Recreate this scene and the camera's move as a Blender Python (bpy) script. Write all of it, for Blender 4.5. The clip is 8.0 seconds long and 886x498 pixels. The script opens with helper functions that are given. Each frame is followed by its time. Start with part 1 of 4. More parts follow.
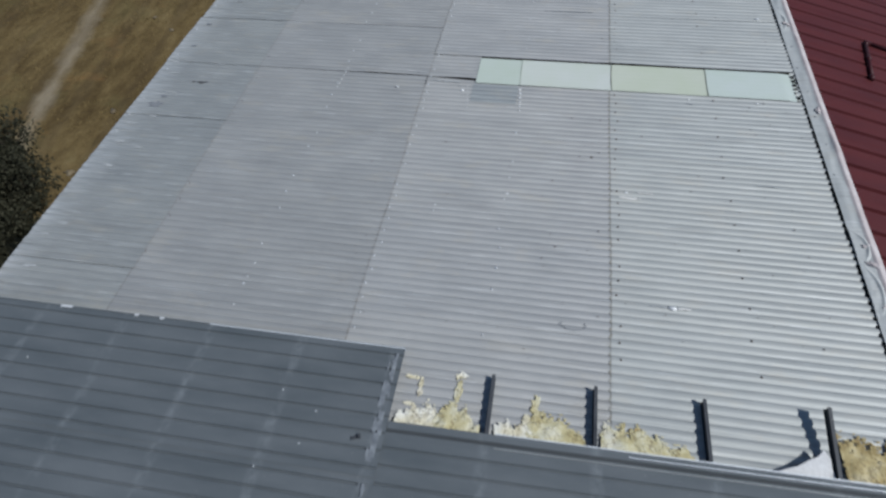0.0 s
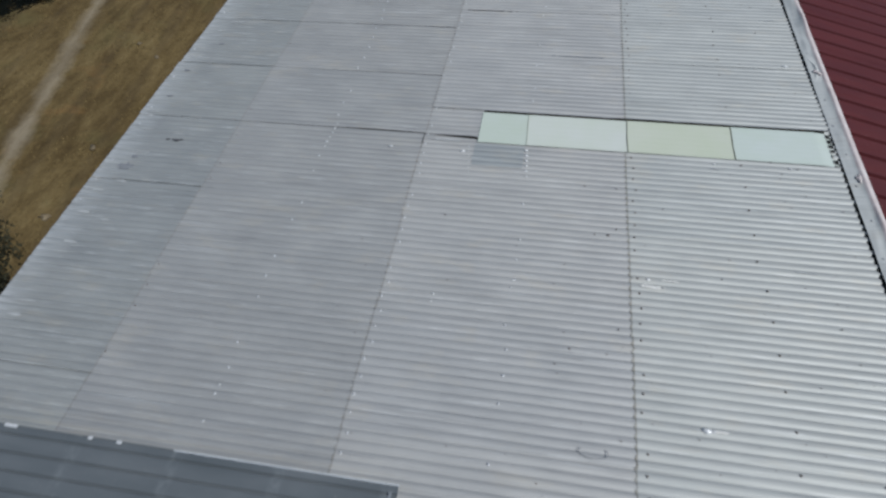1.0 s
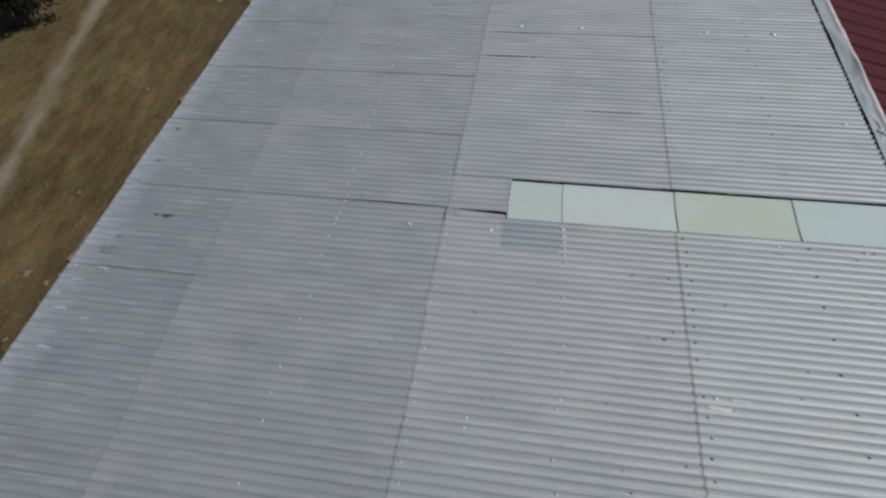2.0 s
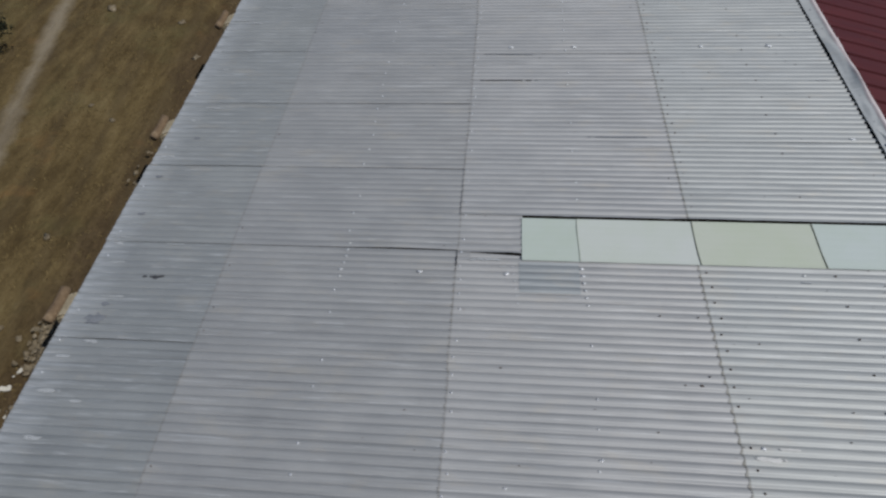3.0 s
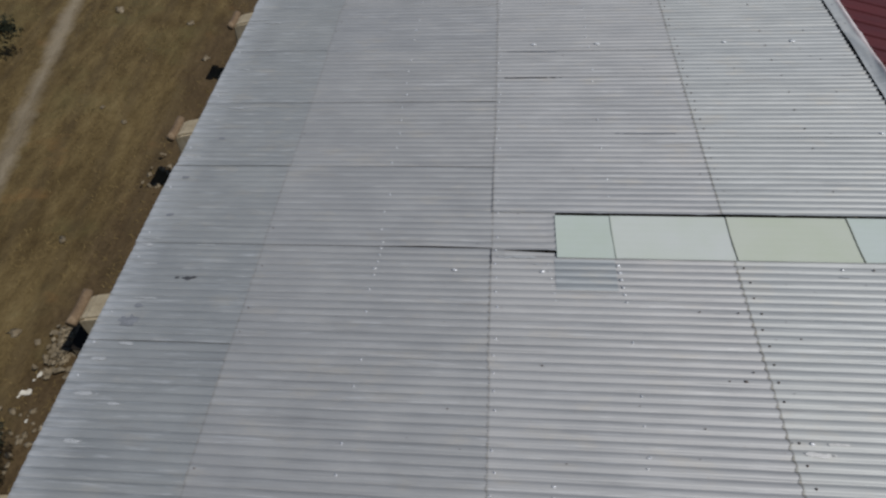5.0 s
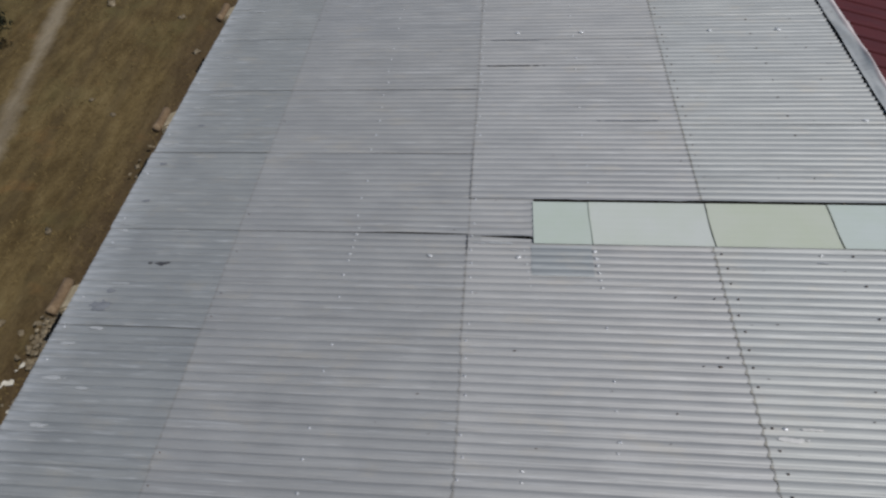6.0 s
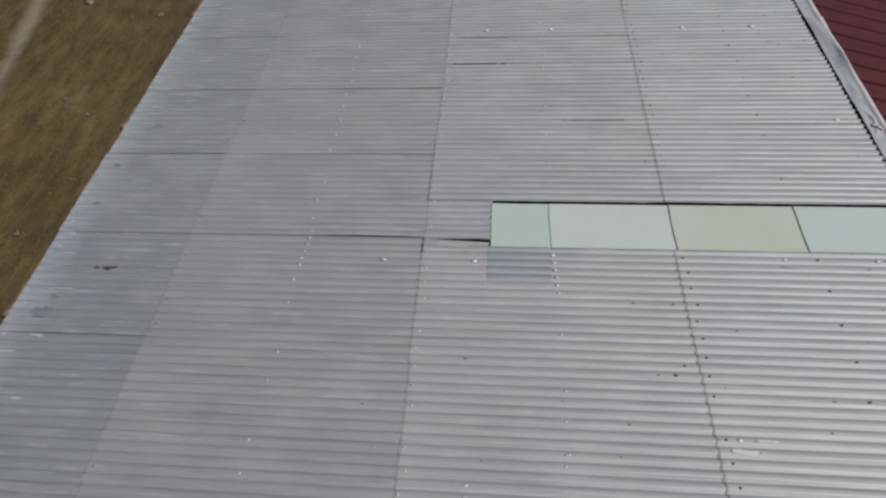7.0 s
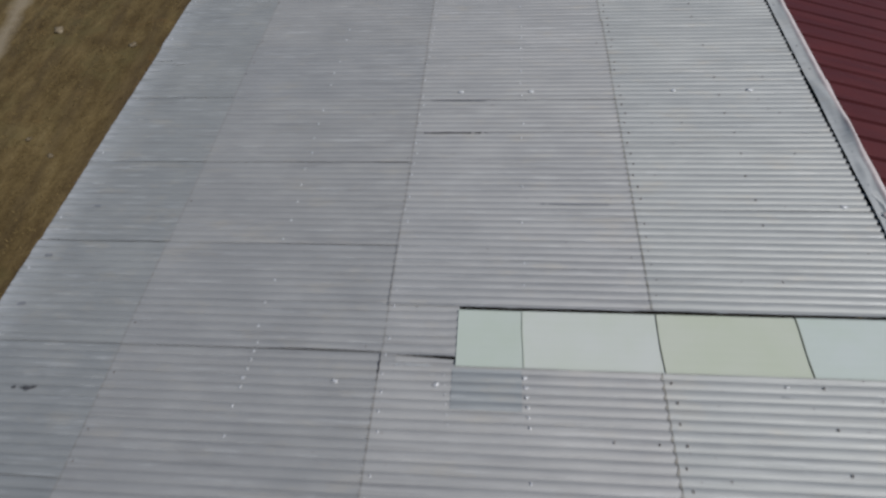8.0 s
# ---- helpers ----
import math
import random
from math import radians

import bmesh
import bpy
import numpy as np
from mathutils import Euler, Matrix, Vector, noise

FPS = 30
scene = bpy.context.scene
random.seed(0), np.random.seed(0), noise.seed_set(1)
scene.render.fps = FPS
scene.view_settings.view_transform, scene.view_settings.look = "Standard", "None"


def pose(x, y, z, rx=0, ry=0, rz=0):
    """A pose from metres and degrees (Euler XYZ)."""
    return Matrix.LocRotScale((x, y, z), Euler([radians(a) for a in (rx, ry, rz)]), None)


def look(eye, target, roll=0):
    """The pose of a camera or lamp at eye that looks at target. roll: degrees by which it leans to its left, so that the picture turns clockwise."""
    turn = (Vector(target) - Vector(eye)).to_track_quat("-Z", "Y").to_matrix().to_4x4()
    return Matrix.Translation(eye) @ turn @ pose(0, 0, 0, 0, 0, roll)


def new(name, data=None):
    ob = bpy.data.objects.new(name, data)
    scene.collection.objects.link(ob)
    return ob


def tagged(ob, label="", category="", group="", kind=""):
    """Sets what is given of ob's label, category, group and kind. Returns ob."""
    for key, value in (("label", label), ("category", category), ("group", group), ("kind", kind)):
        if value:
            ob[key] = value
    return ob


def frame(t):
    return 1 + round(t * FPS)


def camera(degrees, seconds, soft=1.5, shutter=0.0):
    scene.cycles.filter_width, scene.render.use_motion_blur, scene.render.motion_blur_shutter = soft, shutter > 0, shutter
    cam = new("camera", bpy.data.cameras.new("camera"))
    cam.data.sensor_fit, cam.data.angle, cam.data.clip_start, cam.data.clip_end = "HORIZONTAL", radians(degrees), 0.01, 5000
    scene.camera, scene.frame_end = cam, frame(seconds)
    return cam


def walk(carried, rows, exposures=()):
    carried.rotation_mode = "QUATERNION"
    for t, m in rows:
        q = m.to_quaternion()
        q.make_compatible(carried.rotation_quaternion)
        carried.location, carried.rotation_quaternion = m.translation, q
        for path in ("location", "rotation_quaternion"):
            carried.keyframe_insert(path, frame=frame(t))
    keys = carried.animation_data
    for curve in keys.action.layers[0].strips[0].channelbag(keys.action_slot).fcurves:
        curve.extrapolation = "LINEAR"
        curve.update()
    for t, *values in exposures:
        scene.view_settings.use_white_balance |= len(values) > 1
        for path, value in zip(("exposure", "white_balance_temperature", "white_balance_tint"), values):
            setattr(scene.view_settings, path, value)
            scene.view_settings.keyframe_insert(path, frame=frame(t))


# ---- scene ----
# The grey roof slopes up along +x to the ridge; the ridge runs along y. ROOF carries the roof's own plane
# (x up the slope, y along the ridge, z off the sheets) into the world, whose ground is at z = 0.
SLOPE, RISE = 7.0, 3.75
ROOF = pose(0, 0, RISE, 0, -SLOPE, 0)
cam = camera(73.0, 8.0, soft=2.45, shutter=0.45)
PATH = [
    (0, (1.436, -6.398, 4.144), (1.138, -5.153, 2.607), -4.7),
    (0.5, (1.372, -5.919, 4.148), (1.073, -4.673, 2.612), -4.8),
    (1, (1.268, -5.38, 4.162), (0.971, -4.135, 2.625), -4.9),
    (1.5, (1.103, -4.815, 4.171), (0.811, -3.571, 2.632), -5.1),
    (2, (0.819, -4.318, 4.168), (0.533, -3.073, 2.628), -5.1),
    (2.2, (0.684, -4.149, 4.157), (0.414, -2.897, 2.621), -4.7),
    (3.3, (0.294, -3.82, 4.258), (0.115, -2.57, 2.707), -5.4),
    (3.5, (0.22, -3.818, 4.26), (0.04, -2.566, 2.711), -5.3),
    (4, (0.114, -3.814, 4.277), (-0.066, -2.563, 2.726), -5.4),
    (4.2, (0.063, -3.827, 4.269), (-0.116, -2.575, 2.719), -5.4),
    (5.3, (0.057, -3.867, 4.208), (-0.127, -2.615, 2.659), -5.5),
    (5.5, (0.105, -3.878, 4.183), (-0.08, -2.625, 2.635), -5.5),
    (6, (0.283, -3.909, 4.086), (0.096, -2.656, 2.538), -5.5),
    (6.5, (0.473, -3.902, 4.014), (0.287, -2.65, 2.466), -5.5),
    (7, (0.647, -3.751, 3.968), (0.463, -2.501, 2.417), -5.5),
    (7.5, (0.803, -3.31, 4.025), (0.62, -2.063, 2.472), -5.5),
    (8, (0.889, -2.656, 4.08), (0.706, -1.412, 2.525), -5.6),
]
walk(cam, [(t, ROOF @ look(e, a, r)) for t, e, a, r in PATH], exposures=[(0.0, -0.2, 5830, 7), (1.0, -0.18, 5930, 7), (1.5, -0.45, 5920, 7), (2.0, -0.45, 5960, 8), (4.0, -0.38, 6130, 10), (8.0, -0.4, 6180, 10.5)])

# ---- light ----
SUN_EL, SUN_AZ = 57.5, -22.0       # the sun stands beyond the ridge, slightly behind the camera
world = bpy.data.worlds.new("sky")
scene.world = world
world.use_nodes = True
wn = world.node_tree.nodes
sky = wn.new("ShaderNodeTexSky")
sky.sky_type, sky.sun_disc = "NISHITA", False
sky.sun_elevation, sky.sun_rotation = radians(SUN_EL), radians(90 - SUN_AZ)
sky.air_density, sky.dust_density, sky.ozone_density = 1.0, 0.25, 1.0
world.node_tree.links.new(sky.outputs[0], wn["Background"].inputs[0])
wn["Background"].inputs[1].default_value = 0.072
sun = new("sun", bpy.data.lights.new("sun", "SUN"))
sun.data.energy, sun.data.angle, sun.data.color = 4.6, radians(0.53), (1.0, 0.95, 0.88)
sun.matrix_world = look((30 * math.cos(radians(SUN_EL)) * math.cos(radians(SUN_AZ)), 30 * math.cos(radians(SUN_EL)) * math.sin(radians(SUN_AZ)), 30 * math.sin(radians(SUN_EL))), (0, 0, 0))


# ---- materials ----
class Mat:
    """A small builder for node materials."""

    def __init__(self, name, rough=0.6, metal=0.0, spec=0.5):
        self.m = bpy.data.materials.new(name)
        self.m.use_nodes = True
        self.t = self.m.node_tree
        self.b = self.t.nodes["Principled BSDF"]
        self.b.inputs["Roughness"].default_value = rough
        self.b.inputs["Metallic"].default_value = metal
        self.b.inputs["Specular IOR Level"].default_value = spec
        self.coord = self.t.nodes.new("ShaderNodeTexCoord")
        self.info = self.t.nodes.new("ShaderNodeObjectInfo")

    def n(self, kind, **values):
        node = self.t.nodes.new(kind)
        for k, v in values.items():
            node.inputs[k].default_value = v
        return node

    def link(self, a, b):
        self.t.links.new(a, b)

    def where(self, scale=(1, 1, 1), shuffle=False, space="Object"):
        mp = self.t.nodes.new("ShaderNodeMapping")
        mp.inputs["Scale"].default_value = scale
        self.link(self.coord.outputs[space], mp.inputs["Vector"])
        if shuffle:
            mul = self.t.nodes.new("ShaderNodeVectorMath")
            mul.operation = "SCALE"
            mul.inputs[0].default_value = (37.0, 91.0, 53.0)
            self.link(self.info.outputs["Random"], mul.inputs["Scale"])
            self.link(mul.outputs[0], mp.inputs["Location"])
        return mp.outputs[0]

    def noise(self, scale, detail=4.0, rough=0.55, stretch=(1, 1, 1), shuffle=False, space="Object"):
        node = self.n("ShaderNodeTexNoise", Scale=scale, Detail=detail, Roughness=rough)
        self.link(self.where(stretch, shuffle, space), node.inputs["Vector"])
        return node.outputs["Fac"]

    def ramp(self, fac, *stops):
        node = self.t.nodes.new("ShaderNodeValToRGB")
        el = node.color_ramp.elements
        while len(el) < len(stops):
            el.new(0.5)
        for e, (p, c) in zip(el, stops):
            e.position = p
            e.color = (c, c, c, 1) if isinstance(c, (int, float)) else (*c, 1)
        self.link(fac, node.inputs[0])
        return node.outputs[0]

    def mix(self, fac, a, b, how="MIX"):
        node = self.t.nodes.new("ShaderNodeMix")
        node.data_type, node.blend_type = "RGBA", how
        for sock, v in ((node.inputs[0], fac), (node.inputs[6], a), (node.inputs[7], b)):
            if isinstance(v, (int, float)):
                sock.default_value = v
            elif isinstance(v, tuple):
                sock.default_value = (*v, 1)
            else:
                self.link(v, sock)
        return node.outputs[2]

    def math(self, how, a, b=0.0, clamp=False):
        node = self.t.nodes.new("ShaderNodeMath")
        node.operation, node.use_clamp = how, clamp
        for sock, v in ((node.inputs[0], a), (node.inputs[1], b)):
            if isinstance(v, (int, float)):
                sock.default_value = v
            else:
                self.link(v, sock)
        return node.outputs[0]

    def axis(self, k, space="Object"):
        node = self.t.nodes.new("ShaderNodeSeparateXYZ")
        self.link(self.coord.outputs[space], node.inputs[0])
        return node.outputs[k]

    def bump(self, height, strength=0.3, distance=0.01):
        node = self.n("ShaderNodeBump", Strength=strength, Distance=distance)
        self.link(height, node.inputs["Height"])
        self.link(node.outputs[0], self.b.inputs["Normal"])

    def colour(self, c):
        if isinstance(c, tuple):
            self.b.inputs["Base Color"].default_value = (*c, 1)
        else:
            self.link(c, self.b.inputs["Base Color"])
        return self

    def rough(self, r):
        self.link(r, self.b.inputs["Roughness"])


def galvanised(name, rust=0.0, tone=1.0, metal=0.43, gloss=0.54, streaks=0.0, tint=(1.0, 1.0, 1.0)):
    """Weathered zinc-coated sheet: streaks along the ribs, dull blotches, a dirt line along the lower end."""
    m = Mat(name, 0.4, metal, 0.14)
    streak = m.noise(9.0, 5, 0.6, (0.30, 3.0, 1), True)
    blotch = m.noise(1.7, 4, 0.6, (1, 1.3, 1), True)
    fine = m.noise(120.0, 3, 0.6, (0.4, 1, 1), True)
    base = m.ramp(m.math("ADD", m.math("MULTIPLY", streak, 0.25), m.math("MULTIPLY", blotch, 0.75)),
                  (0.3, tuple(tone * c for c in (0.300, 0.308, 0.303))), (0.5, tuple(tone * c for c in (0.326, 0.333, 0.326))),
                  (0.72, tuple(tone * c for c in (0.360, 0.366, 0.356))))
    base = m.mix(1.0, base, tint, "MULTIPLY")
    each = m.ramp(m.info.outputs["Random"], (0.0, (0.97, 0.975, 0.985)), (0.5, (1.0, 1.0, 1.0)), (1.0, (1.02, 1.015, 1.01)))
    base = m.mix(1.0, base, each, "MULTIPLY")
    base = m.mix(m.math("MULTIPLY", m.ramp(fine, (0.64, 0.0), (0.75, 1.0)), 0.2), base, (0.2, 0.19, 0.19))
    spots = m.ramp(m.noise(26.0, 2, 0.5, (0.6, 1, 1), True), (0.74, 0.0), (0.80, 1.0))
    base = m.mix(m.math("MULTIPLY", spots, 0.35), base, (0.24, 0.20, 0.18))
    warm = m.ramp(m.noise(3.4, 5, 0.62, (0.7, 1.6, 1), True), (0.56, 0.0), (0.70, 1.0))
    base = m.mix(m.math("MULTIPLY", warm, 0.32), base, (0.43, 0.395, 0.335))
    # thin pale lines: scratches, and glints of bent ribs put into the colour
    scratch_and_glint = m.ramp(m.noise(16.0, 3, 0.6, (0.10, 3.4, 1), True), (0.62, 0.0), (0.67, 1.0))
    base = m.mix(m.math("MULTIPLY", scratch_and_glint, 0.4), base, (0.58, 0.585, 0.58))
    scuff = m.noise(11.0, 4, 0.65, (0.12, 4.5, 1), True)
    base = m.mix(1.0, base, m.ramp(scuff, (0.32, (0.955, 0.955, 0.955)), (0.5, (1.0, 1.0, 1.0)), (0.68, (1.04, 1.04, 1.04))), "MULTIPLY")
    # thin dark lines put the shade of small creases into the colour
    crease = m.ramp(m.noise(14.0, 3, 0.6, (0.07, 3.4, 1), True), (0.60, 0.0), (0.645, 1.0))
    base = m.mix(m.math("MULTIPLY", crease, 0.34), base, (0.18, 0.18, 0.18))
    if streaks:
        pale = m.ramp(m.noise(7.0, 3, 0.55, (0.35, 5.0, 1), True), (0.60, 0.0), (0.70, 1.0))
        base = m.mix(m.math("MULTIPLY", pale, streaks), base, (0.66, 0.67, 0.68))
        dull = m.ramp(m.noise(5.0, 3, 0.55, (0.30, 5.0, 1), True), (0.62, 0.0), (0.72, 1.0))
        base = m.mix(m.math("MULTIPLY", dull, streaks * 0.7), base, (0.25, 0.27, 0.31))
    # paler towards the lower end, in patches along the ribs
    if streaks > 0.22:
        near = m.ramp(m.axis(0), (0.0, 0.85), (0.10, 0.45), (0.34, 0.0))
        pale_end = m.ramp(m.noise(9.0, 4, 0.6, (0.25, 2.6, 1), True), (0.34, 0.0), (0.58, 1.0))
        base = m.mix(m.math("MULTIPLY", m.math("MULTIPLY", near, pale_end), 0.9), base, (0.55, 0.56, 0.565))
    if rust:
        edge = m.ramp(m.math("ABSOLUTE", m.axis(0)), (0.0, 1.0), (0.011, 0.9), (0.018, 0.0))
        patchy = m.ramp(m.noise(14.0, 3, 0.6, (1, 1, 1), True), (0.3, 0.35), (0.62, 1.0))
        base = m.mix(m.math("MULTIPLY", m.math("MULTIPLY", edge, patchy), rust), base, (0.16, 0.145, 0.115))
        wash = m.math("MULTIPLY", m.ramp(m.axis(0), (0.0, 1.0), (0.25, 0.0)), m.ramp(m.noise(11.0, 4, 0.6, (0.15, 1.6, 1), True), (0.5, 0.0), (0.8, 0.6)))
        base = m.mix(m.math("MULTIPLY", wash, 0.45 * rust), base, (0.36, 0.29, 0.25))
    m.colour(base)
    m.rough(m.ramp(m.math("ADD", m.math("MULTIPLY", blotch, 0.5), m.math("MULTIPLY", streak, 0.5)), (0.3, gloss - 0.04), (0.7, gloss + 0.08)))
    dents = m.math("ADD", m.math("MULTIPLY", m.noise(5.0, 3, 0.5, (0.6, 1, 1), True), 0.6), m.math("MULTIPLY", m.noise(22.0, 4, 0.6, (0.3, 1.2, 1), True), 0.3))
    ripple = m.noise(26.0, 4, 0.7, (0.12, 2.2, 1), True)
    m.bump(m.math("ADD", dents, m.math("MULTIPLY", ripple, 1.0)), 0.22, 0.006)
    return m.m


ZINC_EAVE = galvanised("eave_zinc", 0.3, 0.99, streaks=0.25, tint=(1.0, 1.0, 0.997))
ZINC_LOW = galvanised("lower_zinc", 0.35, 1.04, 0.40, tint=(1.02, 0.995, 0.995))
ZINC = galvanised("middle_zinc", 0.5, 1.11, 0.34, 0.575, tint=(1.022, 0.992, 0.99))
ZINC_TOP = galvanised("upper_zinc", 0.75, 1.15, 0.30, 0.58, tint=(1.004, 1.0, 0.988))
ZINC_CAP = galvanised("zinc_capping", 0.0, 1.22, 0.10, 0.55, 0.2)
ZINC_PATCH = galvanised("smooth_zinc_patch", 0.0, 1.03, 0.42, 0.54, tint=(0.98, 1.0, 1.015))


def plastic(name, c):
    """Aged translucent roof sheet, chalky and faintly stained."""
    m = Mat(name, 0.62, 0.0, 0.3)
    stain = m.noise(2.2, 4, 0.6, (1, 1, 1), True)
    m.colour(m.mix(m.ramp(stain, (0.35, 0.0), (0.75, 0.55)), c, tuple(v * f for v, f in zip(c, (0.88, 0.93, 0.80)))))
    m.b.inputs["Transmission Weight"].default_value = 0.0
    m.bump(m.noise(40.0, 3), 0.08, 0.004)
    return m.m


def painted(name, dark, light, rough, dusty=0.0, lines=False):
    """Factory-painted steel sheet with dust and, over the battens, pale screw lines."""
    m = Mat(name, rough, 0.0, 0.3)
    a = m.noise(2.5, 5, 0.6, (0.5, 2.0, 1), True)
    c = m.mix(m.ramp(a, (0.3, 0.0), (0.7, 1.0)), dark, light)
    speck = m.ramp(m.noise(55.0, 3, 0.6, (1, 1, 1), True), (0.66, 0.0), (0.74, 1.0))
    c = m.mix(m.math("MULTIPLY", speck, 0.2 + dusty), c, (0.32, 0.32, 0.31))
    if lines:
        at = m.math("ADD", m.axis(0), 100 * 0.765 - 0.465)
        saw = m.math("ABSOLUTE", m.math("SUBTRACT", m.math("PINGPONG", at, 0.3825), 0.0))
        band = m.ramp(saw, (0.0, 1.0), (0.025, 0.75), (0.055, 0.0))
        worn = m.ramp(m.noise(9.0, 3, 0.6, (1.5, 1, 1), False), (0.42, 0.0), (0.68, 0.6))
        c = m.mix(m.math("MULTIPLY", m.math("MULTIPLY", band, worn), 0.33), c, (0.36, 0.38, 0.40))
    m.colour(c)
    m.rough(m.ramp(a, (0.3, rough - 0.06), (0.7, rough + 0.1)))
    m.bump(m.noise(18.0, 3), 0.1, 0.004)
    return m.m


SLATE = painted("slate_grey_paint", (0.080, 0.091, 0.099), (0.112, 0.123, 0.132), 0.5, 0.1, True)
RED = painted("dark_red_paint", (0.054, 0.0066, 0.0078), (0.077, 0.0105, 0.0115), 0.62)
RED_PIPE = painted("maroon_pipe_paint", (0.034, 0.005, 0.006), (0.052, 0.008, 0.010), 0.5)
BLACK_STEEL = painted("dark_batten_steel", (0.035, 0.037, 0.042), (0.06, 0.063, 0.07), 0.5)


def simple(name, stops, scale, rough=0.9, bump=0.4, dist=0.02, stretch=(1, 1, 1), metal=0.0, space="Object", shuffle=False):
    m = Mat(name, rough, metal, 0.3)
    a, b = m.noise(scale, 6, 0.65, stretch, shuffle, space), m.noise(scale * 7, 4, 0.6, stretch, shuffle, space)
    f = m.math("ADD", m.math("MULTIPLY", a, 0.65), m.math("MULTIPLY", b, 0.35))
    m.colour(m.ramp(f, *stops))
    m.bump(b, bump, dist)
    return m.m


def wool_material(name, stops):
    """Matted mineral wool: large soft patches, fibres, and thin brown cracks where it has torn."""
    m = Mat(name, 1.0, 0.0, 0.1)
    big, fibre = m.noise(7.0, 4, 0.6), m.noise(70.0, 4, 0.7, (1, 2.0, 1))
    c = m.ramp(m.math("ADD", m.math("MULTIPLY", big, 0.75), m.math("MULTIPLY", fibre, 0.25)), *stops)
    crack = m.ramp(m.math("ABSOLUTE", m.math("SUBTRACT", m.noise(11.0, 3, 0.6), 0.5)), (0.0, 1.0), (0.012, 0.6), (0.022, 0.0))
    m.colour(m.mix(m.math("MULTIPLY", crack, 0.7), c, (0.13, 0.09, 0.045)))
    m.bump(fibre, 0.7, 0.012)
    return m.m


WOOL = wool_material("yellow_mineral_wool", ((0.32, (0.35, 0.29, 0.14)), (0.44, (0.49, 0.43, 0.24)), (0.54, (0.58, 0.54, 0.37)), (0.66, (0.68, 0.66, 0.57))))
OLD_WOOL = wool_material("weathered_mineral_wool", ((0.32, (0.20, 0.14, 0.06)), (0.44, (0.34, 0.26, 0.12)), (0.54, (0.46, 0.38, 0.20)), (0.66, (0.58, 0.51, 0.34))))
PALE_WOOL = wool_material("faded_mineral_wool", ((0.34, (0.50, 0.44, 0.27)), (0.48, (0.66, 0.61, 0.46)), (0.62, (0.76, 0.74, 0.66))))
BOARD = simple("pale_foam_board", ((0.3, (0.42, 0.41, 0.40)), (0.6, (0.62, 0.61, 0.60))), 5.0, 0.8, 0.2)
PLASTER = simple("cream_plaster", ((0.3, (0.22, 0.175, 0.11)), (0.5, (0.36, 0.30, 0.20)), (0.7, (0.46, 0.40, 0.29))), 3.0)
COPING = simple("tan_weathered_coping", ((0.3, (0.085, 0.056, 0.033)), (0.5, (0.155, 0.107, 0.064)), (0.7, (0.245, 0.182, 0.115))), 4.0)
STONE = simple("pale_rubble_stone", ((0.3, (0.080, 0.060, 0.035)), (0.5, (0.155, 0.123, 0.078)), (0.7, (0.34, 0.285, 0.20))), 6.0, 0.9, 0.5, 0.02, (1, 1, 1), 0.0, "Object", True)
RENDER_WALL = simple("old_wall_render", ((0.3, (0.22, 0.19, 0.14)), (0.5, (0.34, 0.29, 0.22)), (0.7, (0.42, 0.37, 0.29))), 1.2)
LITTER = simple("white_litter", ((0.3, (0.36, 0.33, 0.27)), (0.6, (0.55, 0.52, 0.45))), 12.0, 0.7)
BOLT_BRIGHT = simple("bright_bolt_steel", ((0.3, (0.55, 0.55, 0.55)), (0.6, (0.75, 0.75, 0.76))), 30.0, 0.35, 0.1, 0.001, (1, 1, 1), 0.5)
BOLT_DARK = simple("rusted_bolt_steel", ((0.3, (0.05, 0.04, 0.035)), (0.6, (0.13, 0.10, 0.085))), 30.0, 0.7)
BARK = simple("dark_bark", ((0.3, (0.035, 0.028, 0.02)), (0.6, (0.10, 0.08, 0.06))), 12.0, 0.95, 0.6, 0.02, (1, 1, 0.3))
MARK = simple("tar_smear_and_lap_shade", ((0.3, (0.03, 0.03, 0.033)), (0.6, (0.07, 0.07, 0.075))), 20.0, 0.7)
DULL = simple("dull_grey_smear", ((0.3, (0.14, 0.147, 0.16)), (0.6, (0.21, 0.218, 0.232))), 20.0, 0.6)


def leaf_material(name, a, b):
    m = Mat(name, 0.75, 0.0, 0.12)
    geo = m.t.nodes.new("ShaderNodeNewGeometry")
    m.colour(m.ramp(geo.outputs["Random Per Island"], (0.0, a), (1.0, b)))
    return m.m


LEAF = leaf_material("dark_leaf", (0.016, 0.017, 0.010), (0.050, 0.048, 0.031))
NEEDLE = leaf_material("dark_needle", (0.008, 0.011, 0.007), (0.024, 0.027, 0.016))
DRY = leaf_material("dry_grass_blade", (0.08, 0.055, 0.021), (0.175, 0.128, 0.055))


